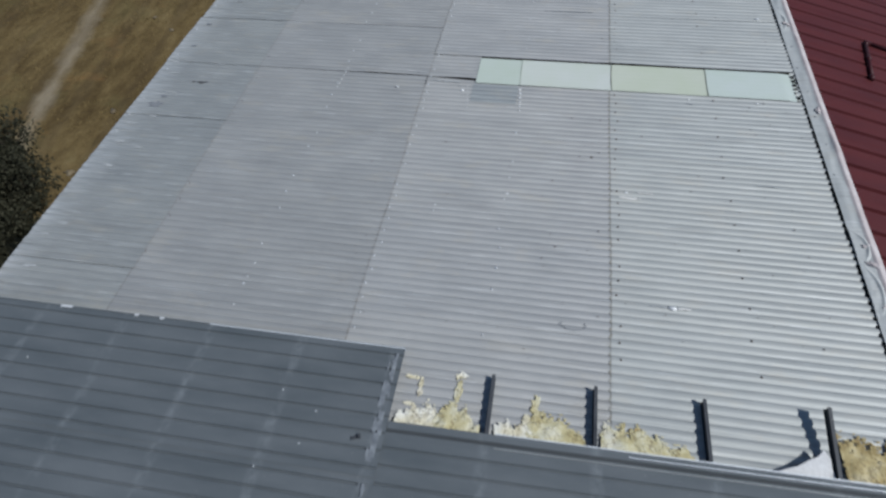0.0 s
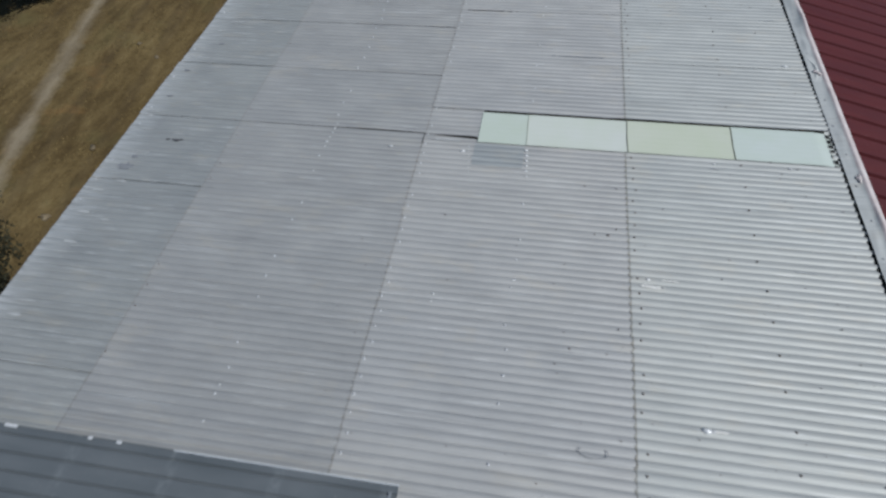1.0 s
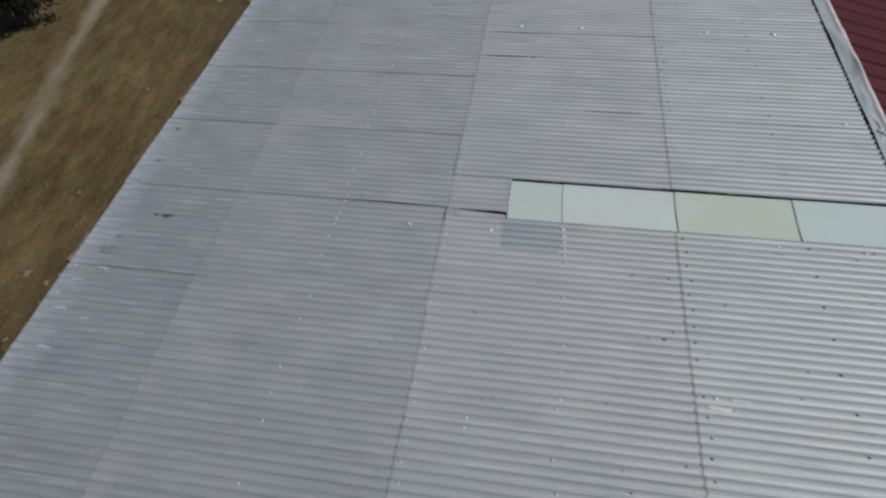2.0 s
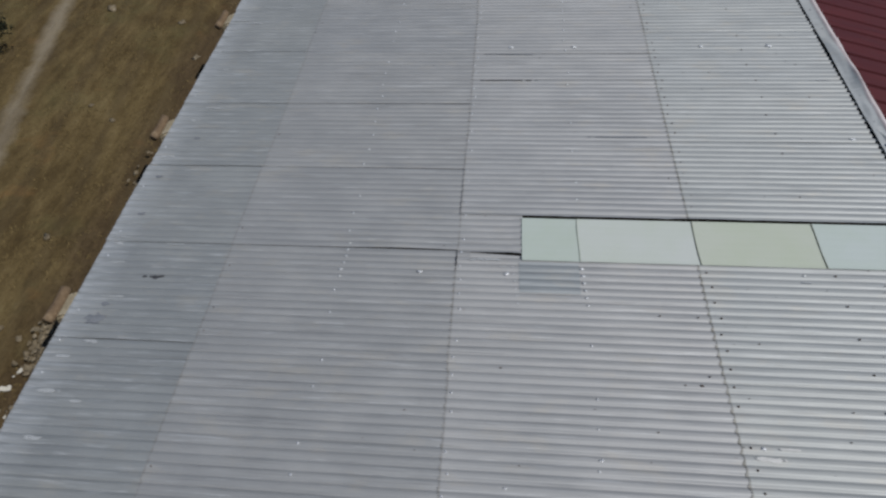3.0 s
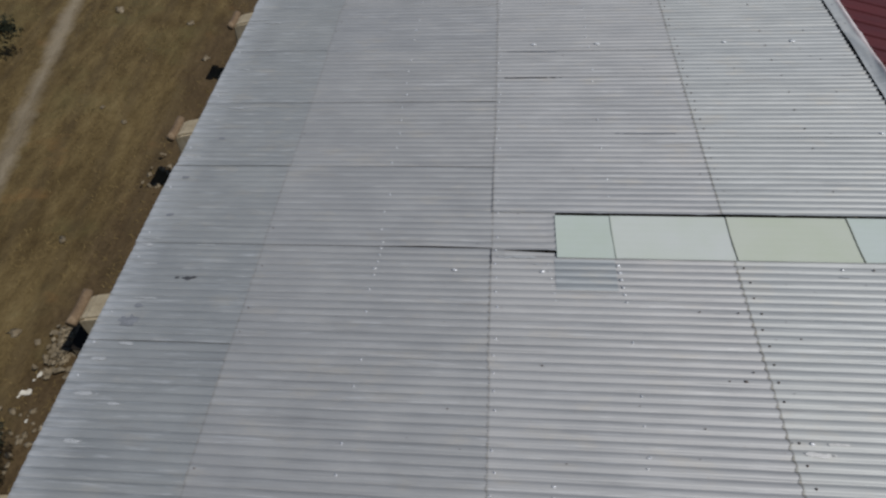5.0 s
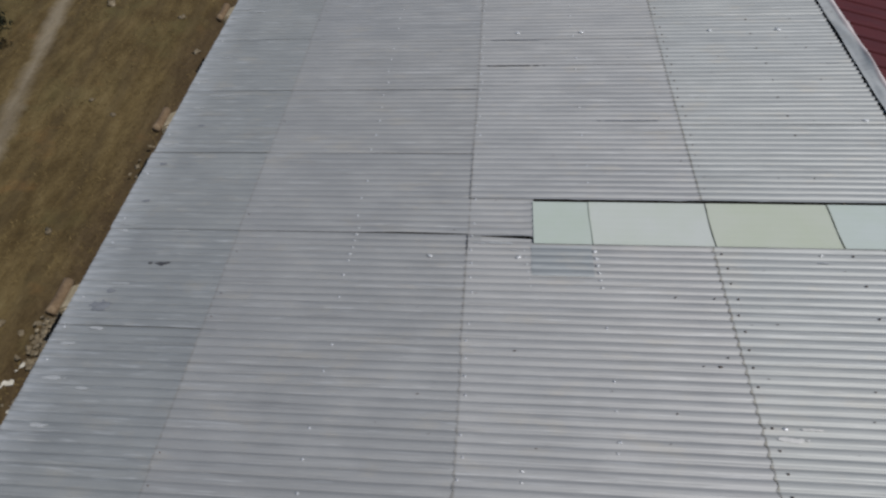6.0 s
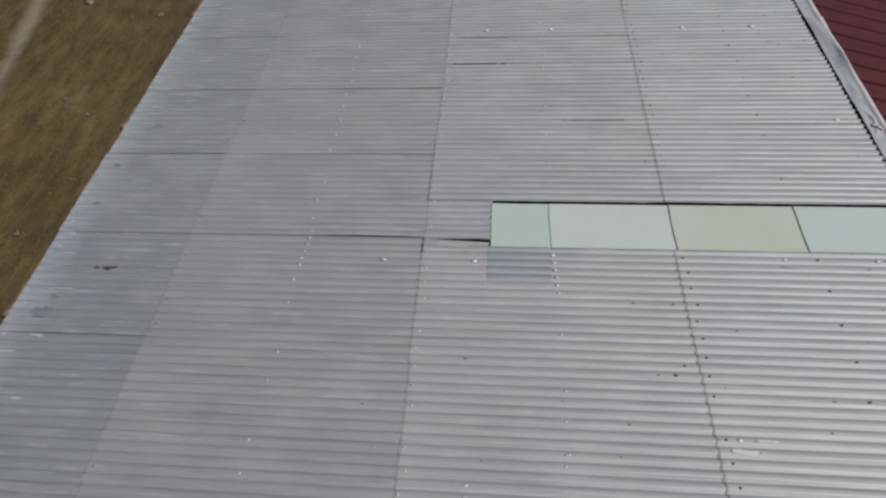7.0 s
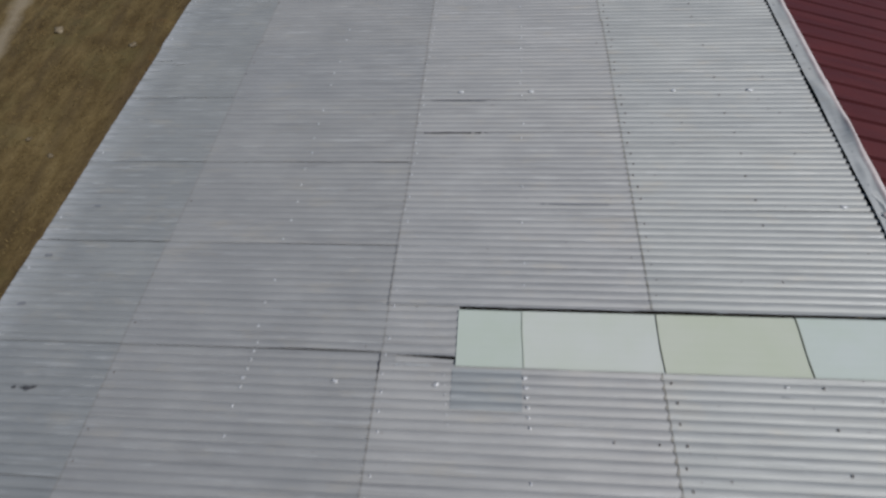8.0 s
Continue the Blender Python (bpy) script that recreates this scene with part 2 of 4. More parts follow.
def ground_material():
    m = Mat("dry_grass_ground", 0.95, 0.0, 0.2)
    big = m.noise(0.35, 5, 0.6)
    mid = m.noise(2.2, 6, 0.68, (1.9, 0.55, 1))
    fine = m.noise(16.0, 5, 0.7)
    base = m.ramp(m.math("ADD", m.math("MULTIPLY", mid, 0.5), m.math("ADD", m.math("MULTIPLY", fine, 0.22), m.math("MULTIPLY", big, 0.28))),
                  (0.32, (0.038, 0.0245, 0.0092)), (0.45, (0.074, 0.050, 0.019)), (0.55, (0.120, 0.085, 0.035)), (0.70, (0.184, 0.139, 0.065)))
    green = m.ramp(m.noise(0.8, 4, 0.6), (0.52, 0.0), (0.72, 0.5))
    base = m.mix(green, base, (0.100, 0.088, 0.036))
    rusty = m.ramp(m.noise(1.1, 4, 0.6, (1, 1.4, 1)), (0.60, 0.0), (0.76, 0.55))
    base = m.mix(rusty, base, (0.175, 0.095, 0.034))
    # darker, browner ground towards the wall, with an uneven border
    wall_strip = m.ramp(m.math("ADD", m.math("ADD", m.axis(0), 6.45), m.math("MULTIPLY", m.math("SUBTRACT", m.noise(0.9, 5, 0.65), 0.5), 1.6)), (0.0, 0.0), (0.55, 0.8))
    base = m.mix(wall_strip, base, m.ramp(m.math("ADD", m.math("MULTIPLY", fine, 0.5), m.math("MULTIPLY", mid, 0.5)), (0.36, (0.036, 0.023, 0.011)), (0.64, (0.092, 0.062, 0.032))))
    # a worn footpath running at a slant to the building
    off = m.math("ABSOLUTE", m.math("ADD", m.math("ADD", m.axis(0), 7.62), m.math("MULTIPLY", m.axis(1), 0.228)))
    off = m.math("ADD", off, m.math("MULTIPLY", m.math("SUBTRACT", m.noise(1.3, 5, 0.65), 0.5), 0.5))
    path = m.ramp(off, (0.03, 1.0), (0.25, 0.0))
    base = m.mix(m.math("MULTIPLY", path, 0.7), base, (0.25, 0.21, 0.15))
    # wheel ruts
    rut = m.math("ADD", m.math("ADD", m.axis(0), 6.3), m.math("MULTIPLY", m.axis(1), 0.12))
    rut = m.math("ADD", m.math("PINGPONG", m.math("ADD", rut, 50 * 0.9), 0.45), m.math("MULTIPLY", m.math("SUBTRACT", m.noise(0.9, 4, 0.6), 0.5), 0.5))
    base = m.mix(m.ramp(rut, (0.03, 0.35), (0.16, 0.0)), base, (0.070, 0.050, 0.025))
    m.colour(base)
    m.bump(m.math("ADD", m.math("MULTIPLY", mid, 0.6), m.math("MULTIPLY", fine, 0.4)), 0.8, 0.08)
    return m.m


GROUND = ground_material()


# ---- mesh helpers ----
def mesh_of(bm, name, material, smooth=False):
    me = bpy.data.meshes.new(name)
    bm.to_mesh(me)
    bm.free()
    me.materials.append(material)
    if smooth:
        for p in me.polygons:
            p.use_smooth = True
    return me


def part(name, bm, material, parent, label="", smooth=False):
    ob = new(name, mesh_of(bm, name, material, smooth))
    ob.parent = parent
    return tagged(ob, label)


def thing(name, m, label, category, group="", kind=""):
    ob = new(name)
    ob.empty_display_size = 0.1
    ob.matrix_world = m
    return tagged(ob, label, category, group, kind)


def box(bm, x0, x1, y0, y1, z0, z1, bevel=0.0):
    made = bmesh.ops.create_cube(bm, size=1, matrix=Matrix.LocRotScale(((x0 + x1) / 2, (y0 + y1) / 2, (z0 + z1) / 2), None, (x1 - x0, y1 - y0, z1 - z0)))
    if bevel:
        edges = list({e for v in made["verts"] for e in v.link_edges})
        bmesh.ops.bevel(bm, geom=edges, offset=bevel, segments=2, profile=0.6, affect="EDGES")
    return bm


def grid(xs, ys, height, thick=0.0):
    """A sheet over xs and ys with z = height(x, y); thick > 0 gives it a lower face and rims."""
    bm = bmesh.new()
    top = [[bm.verts.new((x, y, height(x, y))) for y in ys] for x in xs]
    for i in range(len(xs) - 1):
        for j in range(len(ys) - 1):
            bm.faces.new((top[i][j], top[i + 1][j], top[i + 1][j + 1], top[i][j + 1]))
    if thick:
        low = [[bm.verts.new((x, y, height(x, y) - thick)) for y in ys] for x in xs]
        for i in range(len(xs) - 1):
            for j in range(len(ys) - 1):
                bm.faces.new((low[i][j], low[i][j + 1], low[i + 1][j + 1], low[i + 1][j]))
        n, k = len(xs) - 1, len(ys) - 1
        for i in range(n):
            bm.faces.new((top[i][0], low[i][0], low[i + 1][0], top[i + 1][0]))
            bm.faces.new((top[i][k], top[i + 1][k], low[i + 1][k], low[i][k]))
        for j in range(k):
            bm.faces.new((top[0][j], top[0][j + 1], low[0][j + 1], low[0][j]))
            bm.faces.new((top[n][j], low[n][j], low[n][j + 1], top[n][j + 1]))
    return bm


def span(a, b, n):
    return [a + (b - a) * i / n for i in range(n + 1)]


def lump(bm, at, size, seed, sub=2, rough=0.35):
    """A knobbly stone or clump."""
    made = bmesh.ops.create_icosphere(bm, subdivisions=sub, radius=1.0)
    off = Vector((seed * 3.7, seed * 1.9, seed * 5.3))
    for v in made["verts"]:
        k = 1 + rough * noise.noise(v.co * 1.6 + off) + 0.4 * rough * noise.noise(v.co * 4.1 + off)
        v.co = Vector((v.co.x * size[0], v.co.y * size[1], v.co.z * size[2])) * k + Vector(at)


def tube(bm, points, radius, segments=12):
    """A round pipe through points, with mitred corners."""
    rings = []
    for i, p in enumerate(points):
        p = Vector(p)
        a = (p - Vector(points[i - 1])).normalized() if i else None
        b = (Vector(points[i + 1]) - p).normalized() if i + 1 < len(points) else None
        d = (a + b).normalized() if a and b else (a or b)
        q = d.to_track_quat("Z", "Y").to_matrix()
        rings.append([bm.verts.new(p + q @ Vector((radius * math.cos(2 * math.pi * k / segments), radius * math.sin(2 * math.pi * k / segments), 0))) for k in range(segments)])
    for a, b in zip(rings, rings[1:]):
        for k in range(segments):
            bm.faces.new((a[k], a[(k + 1) % segments], b[(k + 1) % segments], b[k]))
    bm.faces.new(rings[0][::-1])
    bm.faces.new(rings[-1])
    return bm


# ---- ground and walls ----
def gz(x, y):
    return 0.10 * noise.noise((x * 0.25, y * 0.25, 0)) * min(1.0, max(0.0, (-x - 4.0) / 3.0))


rng = random.Random(5)
near_x, near_y = span(-26, -3.0, 60), span(-12, 20, 80)
xs = [-900, -400, -150, -60] + near_x + [3, 12, 40, 150, 400, 900]
ys = [-900, -400, -150, -50] + near_y + [40, 90, 200, 500, 900]
ground = new("ground", mesh_of(grid(xs, ys, lambda x, y: gz(x, y) if -26 <= x <= -3 and -12 <= y <= 20 else 0.0), "ground", GROUND, True))
tagged(ground, "dry brown grass ground with a worn footpath", "ground", kind="structure")

Y0, Y1 = -8.95, 9.1              # the building's ends
WX0, WX1 = -3.02, 9.3           # its long walls


def wall(name, x0, x1, y0, y1, z1, label):
    ob = new(name, mesh_of(box(bmesh.new(), x0, x1, y0, y1, -0.3, z1), name, RENDER_WALL))
    return tagged(ob, label, "wall", kind="structure")


# unseen walls, added to close the building and keep its inside dark
wall("wall_west", WX0 - 0.3, WX0, Y0, Y1, 3.28, "unseen rendered long wall that closes the building below the eave")
wall("wall_east", WX1, WX1 + 0.3, Y0, Y1, 3.38, "unseen rendered long wall that closes the building below the red roof")


def gable(name, y):
    bm = bmesh.new()
    pts = [(WX0, -0.3), (WX1, -0.3), (WX1, 3.38), (4.25, 4.18), (WX0, 3.28)]
    a = [bm.verts.new((x, y, z)) for x, z in pts]
    b = [bm.verts.new((x, y + 0.3, z)) for x, z in pts]
    bm.faces.new(a)
    bm.faces.new(b[::-1])
    for i in range(5):
        bm.faces.new((a[i], b[i], b[(i + 1) % 5], a[(i + 1) % 5]))
    bmesh.ops.recalc_face_normals(bm, faces=bm.faces)
    tagged(new(name, mesh_of(bm, name, RENDER_WALL)), "unseen rendered gable wall that closes the building", "wall", kind="structure")


gable("wall_south", Y0)
gable("wall_north", Y1 - 0.3)

# ---- the grey corrugated roof ----
P, A, L = 0.0762, 0.0070, 2.134           # pitch and half depth of the corrugation, length of a sheet
W = 7 * P                                # cover of a sheet
EAVE, TOP, RIDGE = -3.392, 2.098, 4.20       # lower end, foot of the upper course, top
grey_roof = thing("grey_roof", ROOF, "weathered galvanised corrugated iron roof slope with lapped sheets", "roof", kind="structure")


def corr(y):
    """The corrugation: broad crests and narrower valleys."""
    return A * (1 - 2 * ((1 - math.cos(2 * math.pi * y / P)) / 2) ** 2.3)


def sheet_height(x, y):
    """The weathered sheets' surface: ribs that wander a little, flatter towards the ridge, and shallow dents."""
    rib = round(y / P)
    high = 0.88 - 0.03 * x + 0.42 * noise.noise((x * 0.8, rib * 5.3, 2.0))
    return (corr(y + 0.0034 * noise.noise((x * 1.6, rib * 7.7, 0.0))) + A) * high - A + 0.0016 * noise.noise((x * 2.3, y * 6.0, 9.0)) + 0.0007 * noise.noise((x * 9.0, y * 14.0, 4.0))


def corrugated(x0, length, y0, y1, lift=0.0022, side=0.0012, nx=22, at=0.0):
    """Sheet from its lower end (x = 0) at x0 on the roof; y0..y1 along the ridge, counted from at."""
    n = max(8, round((y1 - y0) / P * 14))
    return grid(span(0, length, nx), span(y0 - at, y1 - at, n),
                lambda x, y: sheet_height(x0 + x, at + y) + lift * (1 - x / length) + side * (1 - (at + y - y0) / (y1 - y0)))


def column(x0, x1, offset, material, laps, gape={}, taper=lambda x: 1.0):
    """One course of sheets, which begin at the given laps (counted in half sheets); each near edge laps over the sheet before it."""
    lap = 0.12 if x1 < RIDGE - 0.1 else 0.0
    for j, k in zip(laps, laps[1:]):
        if k - j > 2:                    # the row of skylights
            continue
        y = offset + j * W
        ob = part("corrugated_sheet", corrugated(x0, x1 - x0 + lap, y - 0.4 * P, offset + k * W + 0.4 * P, 0.0034 if x0 > -0.1 else 0.0022, at=y), material, grey_roof, "", True)
        ob.matrix_basis = pose(x0 + rng.uniform(-0.008, 0.008), y, rng.uniform(-0.0005, 0.0005), rng.uniform(-0.04, 0.04), rng.uniform(-0.02, 0.02), rng.uniform(-0.05, 0.05))
        for v in ob.data.vertices:       # the lower end follows the ribs unevenly
            if v.co.x < 1e-4:
                v.co.x += 0.007 * math.cos(2 * math.pi * (y + v.co.y) / P) + 0.004 * noise.noise((x0, (y + v.co.y) * 9, 2))
        if j in gape:                    # a sprung lap: the near edge has drawn back and leaves a slot
            for v in ob.data.vertices:
                edge = 0.4 * P - 0.002 + gape[j] * taper(v.co.x) * (0.75 + 0.25 * math.sin(v.co.x * 5 + j))
                if v.co.y < edge:
                    v.co.y = edge
                    v.co.z = corr(y + edge) + 0.006


OFF = -0.451
LOW = list(range(-10, 19, 2))
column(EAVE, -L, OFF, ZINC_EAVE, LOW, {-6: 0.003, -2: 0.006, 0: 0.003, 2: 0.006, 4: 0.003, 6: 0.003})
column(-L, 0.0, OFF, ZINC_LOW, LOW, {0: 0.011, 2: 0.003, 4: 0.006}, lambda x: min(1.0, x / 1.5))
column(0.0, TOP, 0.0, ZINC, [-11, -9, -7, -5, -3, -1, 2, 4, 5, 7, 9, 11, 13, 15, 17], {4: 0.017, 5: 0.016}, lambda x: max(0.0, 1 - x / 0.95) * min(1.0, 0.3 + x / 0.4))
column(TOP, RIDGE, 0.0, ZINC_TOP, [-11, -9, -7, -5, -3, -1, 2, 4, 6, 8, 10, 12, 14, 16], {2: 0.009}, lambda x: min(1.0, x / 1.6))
# the sheets above the skylights are trimmed back, which leaves the open joint
for x0, x1, mat in ((0.0, TOP + 0.12, ZINC), (TOP, RIDGE, ZINC_TOP)):
    trimmed = part("corrugated_sheet", corrugated(x0, x1 - x0, 0.004, 2 * W + 0.4 * P, 0.004, 0.009, 60), mat, grey_roof, "", True)
    trimmed.matrix_basis = pose(x0, 0, 0.002)
    for v in trimmed.data.vertices:      # a wavering cut with a few bent-down nicks
        if v.co.y < 0.03:
            v.co.y += (0.03 - v.co.y) / 0.026 * (0.004 * noise.noise(((v.co.x + x0) * 2.1, 5, 0)) - 0.016 * max(0.0, noise.noise(((v.co.x + x0) * 5.5, 9, 0)) - 0.25))

# beside the skylights: a cut sheet whose near edge gapes, and the strip below it
S0, S1 = 0.586, 4.095
ys = span(OFF, 0.02, 62)
def flat(x):
    """Flattens the cut end under the skylight, shaped so no shadow teeth show to the camera."""
    return min(1.0, max(0.0, (x - S0 + 0.09) / 0.08))


bm = grid(span(0, S0 - 0.10, 6) + span(S0 - 0.09, S0 + 0.003, 8), ys, lambda x, y: corr(y) * (1 - 0.45 * flat(x)) + 0.003 * flat(x) + 0.003 + 0.014 * (x / S0) * (1 - 0.75 * flat(x)) * max(0.0, 1 - (y - OFF) / 0.12))
part("cut_sheet", bm, ZINC, grey_roof, "galvanised sheet cut short with a gaping edge", True)
bm = bmesh.new()
rows = []
for x in span(0, S0 + 0.25, 10):
    far = OFF + 0.012 - 0.034 * min(1.0, x / S0)
    rows.append([bm.verts.new((x, y, corr(y) - 0.004 - 0.004 * (y + W) / 0.1)) for y in span(-W - 0.02, far, 12)])
for a, b in zip(rows, rows[1:]):
    for k in range(12):
        bm.faces.new((a[k], b[k], b[k + 1], a[k + 1]))
part("filler_strip", bm, ZINC, grey_roof, "", True)

# skylights: four translucent sheets in one row, with a dark open joint along their upper edge
sky_joints = (S0, 1.091, 2.121, 3.161, S1)
sky_looks = (("pale_green_sheet", (0.435, 0.475, 0.43)), ("milky_white_sheet", (0.484, 0.504, 0.466)), ("yellowed_sheet", (0.452, 0.474, 0.395)), ("bluish_white_sheet", (0.455, 0.497, 0.466)))


def skylight(length, lift, dips):
    """A nearly flat plastic sheet; the last one dips under the closing strip."""
    return grid(span(0, length - 0.20, 3) + span(length - 0.17, length, 6), span(-W + 0.003, -0.027, 60),
                lambda x, y: 0.04 * corr(y) + 0.0012 * noise.noise((x * 2.3, y * 6, length)) + lift * (1 - x / length) - (0.013 * min(1.0, max(0.0, (x - length + 0.17) / 0.11)) if dips else 0.0))


for k, (mat_name, c) in enumerate(sky_looks):
    a, b = sky_joints[k], sky_joints[k + 1]
    panel = part("skylight_sheet", skylight(b - a + 0.05, 0.004, k == 3), plastic(mat_name, c), grey_roof,
                 mat_name.replace("_", " ") + " of translucent plastic", True)
    panel.matrix_basis = pose(a, 0, 0.0125)
part("edge_lip", box(bmesh.new(), S0 - 0.004, S0 + 0.002, -W + 0.003, -0.027, 0.007, 0.0165, 0.001), plastic("pale_green_lip", (0.435, 0.475, 0.43)), grey_roof)
# olive and pale lines laid over the skylight laps
JOINT_DARK = simple("olive_joint_line", ((0.3, (0.10, 0.105, 0.075)), (0.6, (0.17, 0.175, 0.13))), 9.0, 0.8)
JOINT_PALE = simple("pale_joint_line", ((0.3, (0.32, 0.35, 0.29)), (0.6, (0.38, 0.41, 0.34))), 9.0, 0.8)
for k, x in enumerate(sky_joints[1:4]):
    bm = grid(span(-0.0046, 0.0046, 1), span(-W + 0.003, -0.027, 30), lambda u, v: 0.0005, 0.002)
    for v in bm.verts:
        v.co.x = v.co.x * (0.8 + 0.5 * noise.noise((v.co.y * 7, k, 0))) + 0.004 * math.sin(v.co.y * 9 + k)
    part("joint", bm, JOINT_PALE if k == 0 else JOINT_DARK, grey_roof, "thin coloured line at the lap between skylight sheets").matrix_basis = pose(x, 0, 0.0185)
# the closing strip between the last skylight and the capping
part("closing_sheet", corrugated(S1 - 0.02, RIDGE - S1 + 0.02, -W, 0.0, 0.002, 0.0, 3), ZINC_TOP, grey_roof, "", True).matrix_basis = pose(S1 - 0.02, 0, 0.004)

# repairs: a smooth plate below the first skylight and small pieces with turned edges
bm = grid(span(0, 0.52, 6), span(-0.87, -0.545, 44), lambda x, y: 0.8 * corr(y) + 0.0055 + 0.0015 * noise.noise((x * 5, y * 5, 1)))
part("repair_plate", bm, ZINC_PATCH, grey_roof, "smooth bluish zinc repair plate", True).matrix_basis = pose(0.56, 0, 0)


def dab(x, y, size, material, flat=0.25, name="sealant_dab", label="pale blob painted as a glint on bent metal"):
    """A small smeared blob on a crest of the sheet."""
    y = round(y / P) * P
    bm = bmesh.new()
    lump(bm, (0, 0, 0), (size * 0.8, size * 0.5, size * flat), x * 31 + y * 17, 2, 0.6)
    part(name, bm, material, grey_roof, label, True).matrix_basis = pose(x, y, A + 0.005, 0, 0, rng.uniform(-20, 20))


SCRAP_AND_GLINT = simple("silvery_scrap_and_glint", ((0.3, (0.50, 0.50, 0.50)), (0.6, (0.68, 0.68, 0.68))), 40.0, 0.35, 0.2, 0.002, (1, 1, 1), 0.3)
# pale blobs paint glints on dents, plus a few whitish marks
for x, y, size in ((-0.316, -0.684, 0.026), (0.449, -0.710, 0.034), (0.458, 2.818, 0.042), (1.222, 2.801, 0.046), (2.727, 2.789, 0.038), (3.507, 2.834, 0.044), (3.905, 1.11, 0.036),
                   (2.25, -2.15, 0.022), (2.587, -3.454, 0.040), (2.64, -3.44, 0.024), (2.95, -0.62, 0.018), (3.65, -0.62, 0.02), (-1.03, -3.55, 0.014),
                   (1.11, -2.35, 0.013), (0.47, -2.53, 0.013), (1.13, -2.02, 0.013), (0.46, -2.56, 0.013), (1.12, -2.3, 0.013), (0.46, -2.51, 0.013)):
    dab(x, y, size, SCRAP_AND_GLINT)
for k in range(6):                      # pale blobs for highlights on turned-up crests along the edges of patched sheets
    dab(1.10 + 0.006 * k, -0.60 - k * P, 0.026 - 0.002 * k, SCRAP_AND_GLINT, 0.35)
    dab(-1.00 - 0.006 * k, -0.40 - k * P, 0.015, SCRAP_AND_GLINT, 0.3)
    dab(0.50 + 0.01 * k, -0.62 - k * P, 0.010, SCRAP_AND_GLINT)
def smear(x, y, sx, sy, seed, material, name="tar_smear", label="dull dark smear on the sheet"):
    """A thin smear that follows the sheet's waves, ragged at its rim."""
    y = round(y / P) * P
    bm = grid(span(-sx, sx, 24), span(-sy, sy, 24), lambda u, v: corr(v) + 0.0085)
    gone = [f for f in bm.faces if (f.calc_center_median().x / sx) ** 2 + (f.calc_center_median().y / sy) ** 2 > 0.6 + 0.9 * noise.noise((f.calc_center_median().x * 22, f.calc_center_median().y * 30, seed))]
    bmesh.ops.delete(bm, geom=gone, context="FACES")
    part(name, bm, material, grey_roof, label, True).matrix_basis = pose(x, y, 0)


smear(-2.82, -0.852, 0.030, 0.014, 1, MARK)
smear(-2.71, -0.852, 0.080, 0.024, 2, MARK)
smear(-3.10, -1.27, 0.115, 0.062, 3, DULL)
smear(-3.06, -1.18, 0.050, 0.024, 8, DULL)
smear(-3.17, -0.05, 0.055, 0.022, 4, DULL)
smear(-3.00, 1.10, 0.040, 0.020, 5, DULL)
smear(-3.20, 0.45, 0.050, 0.020, 6, DULL)
for x, y, size in ((1.92, -1.70, 0.018), (1.80, -1.70, 0.010), (1.62, -2.9, 0.012), (1.70, -1.07, 0.011), (1.55, -2.06, 0.009), (2.42, -1.3, 0.010), (2.85, -2.05, 0.009)):
    dab(x, y, size, BOLT_DARK, 0.4, "rust_spot", "small dark rusted spot")
# pale streaks; some put the shine of crumpled metal into colour
PALE_SMEAR = simple("pale_crest_streak", ((0.3, (0.325, 0.332, 0.335)), (0.6, (0.385, 0.393, 0.395))), 20.0, 0.6)
for k, (x, y, sx, sy) in enumerate(((-3.17, -2.00, 0.120, 0.022), (-3.16, -0.70, 0.110, 0.013), (-2.90, -2.02, 0.07, 0.018), (-3.20, -1.66, 0.10, 0.020), (-2.68, -0.44, 0.12, 0.008),
                                  (0.40, -0.60, 0.05, 0.008), (0.14, -0.535, 0.12, 0.006), (0.26, -0.56, 0.19, 0.016), (2.95, -0.68, 0.06, 0.009), (3.55, -1.9, 0.16, 0.007), (2.50, -3.43, 0.12, 0.006), (3.9, 2.1, 0.14, 0.008))):
    smear(x, y, sx, sy, k + 20, PALE_SMEAR, "pale_streak", "pale streak along a crest")
r = random.Random(77)
for k in range(18):                      # pale streaks beside the eave
    smear(r.uniform(-3.28, -2.95), r.uniform(-4.0, 3.6), r.uniform(0.06, 0.16), r.uniform(0.010, 0.020), k + 50, PALE_SMEAR, "pale_streak", "pale streak along a crest")
bm = bmesh.new()
r = random.Random(19)
for k in range(150):
    x = 4.0 - 4.6 * r.random() ** 1.5
    y = round(r.uniform(-4.3, 3.0) / P) * P + r.uniform(-0.012, 0.012)
    if S0 - 0.05 < x < S1 and -W < y < 0.02:
        continue
    w = r.uniform(0.002, 0.005)
    lump(bm, (x, y, corr(y) + 0.006), (w * r.uniform(1, 2.4), w, w * 0.6), k, 1, 0.8)
tagged(part("grit", bm, BOLT_DARK, grey_roof, "scattered dark specks of grit and rust"), kind="stuff")
# thin dark smears draw in the shade of gaps at the laps
smear(0.42, 2.140, 0.42, 0.013, 95, MARK, "bitumen_line", "thin dark line painted as the shade of an open lap")
smear(0.45, 2.680, 0.42, 0.009, 96, DULL, "bitumen_line", "thin dull line painted as the shade of an open lap")
smear(0.0, -0.54, 0.007, 0.13, 98, MARK, "bitumen_line", "thin dark line painted as gap shade across the ribs at a lap")
smear(1.58, 1.105, 0.46, 0.007, 97, DULL, "bitumen_line", "thin dull line painted as the shade of an open lap")
FLAKE = simple("chalky_flake", ((0.3, (0.50, 0.485, 0.455)), (0.6, (0.62, 0.605, 0.575))), 30.0, 0.5)
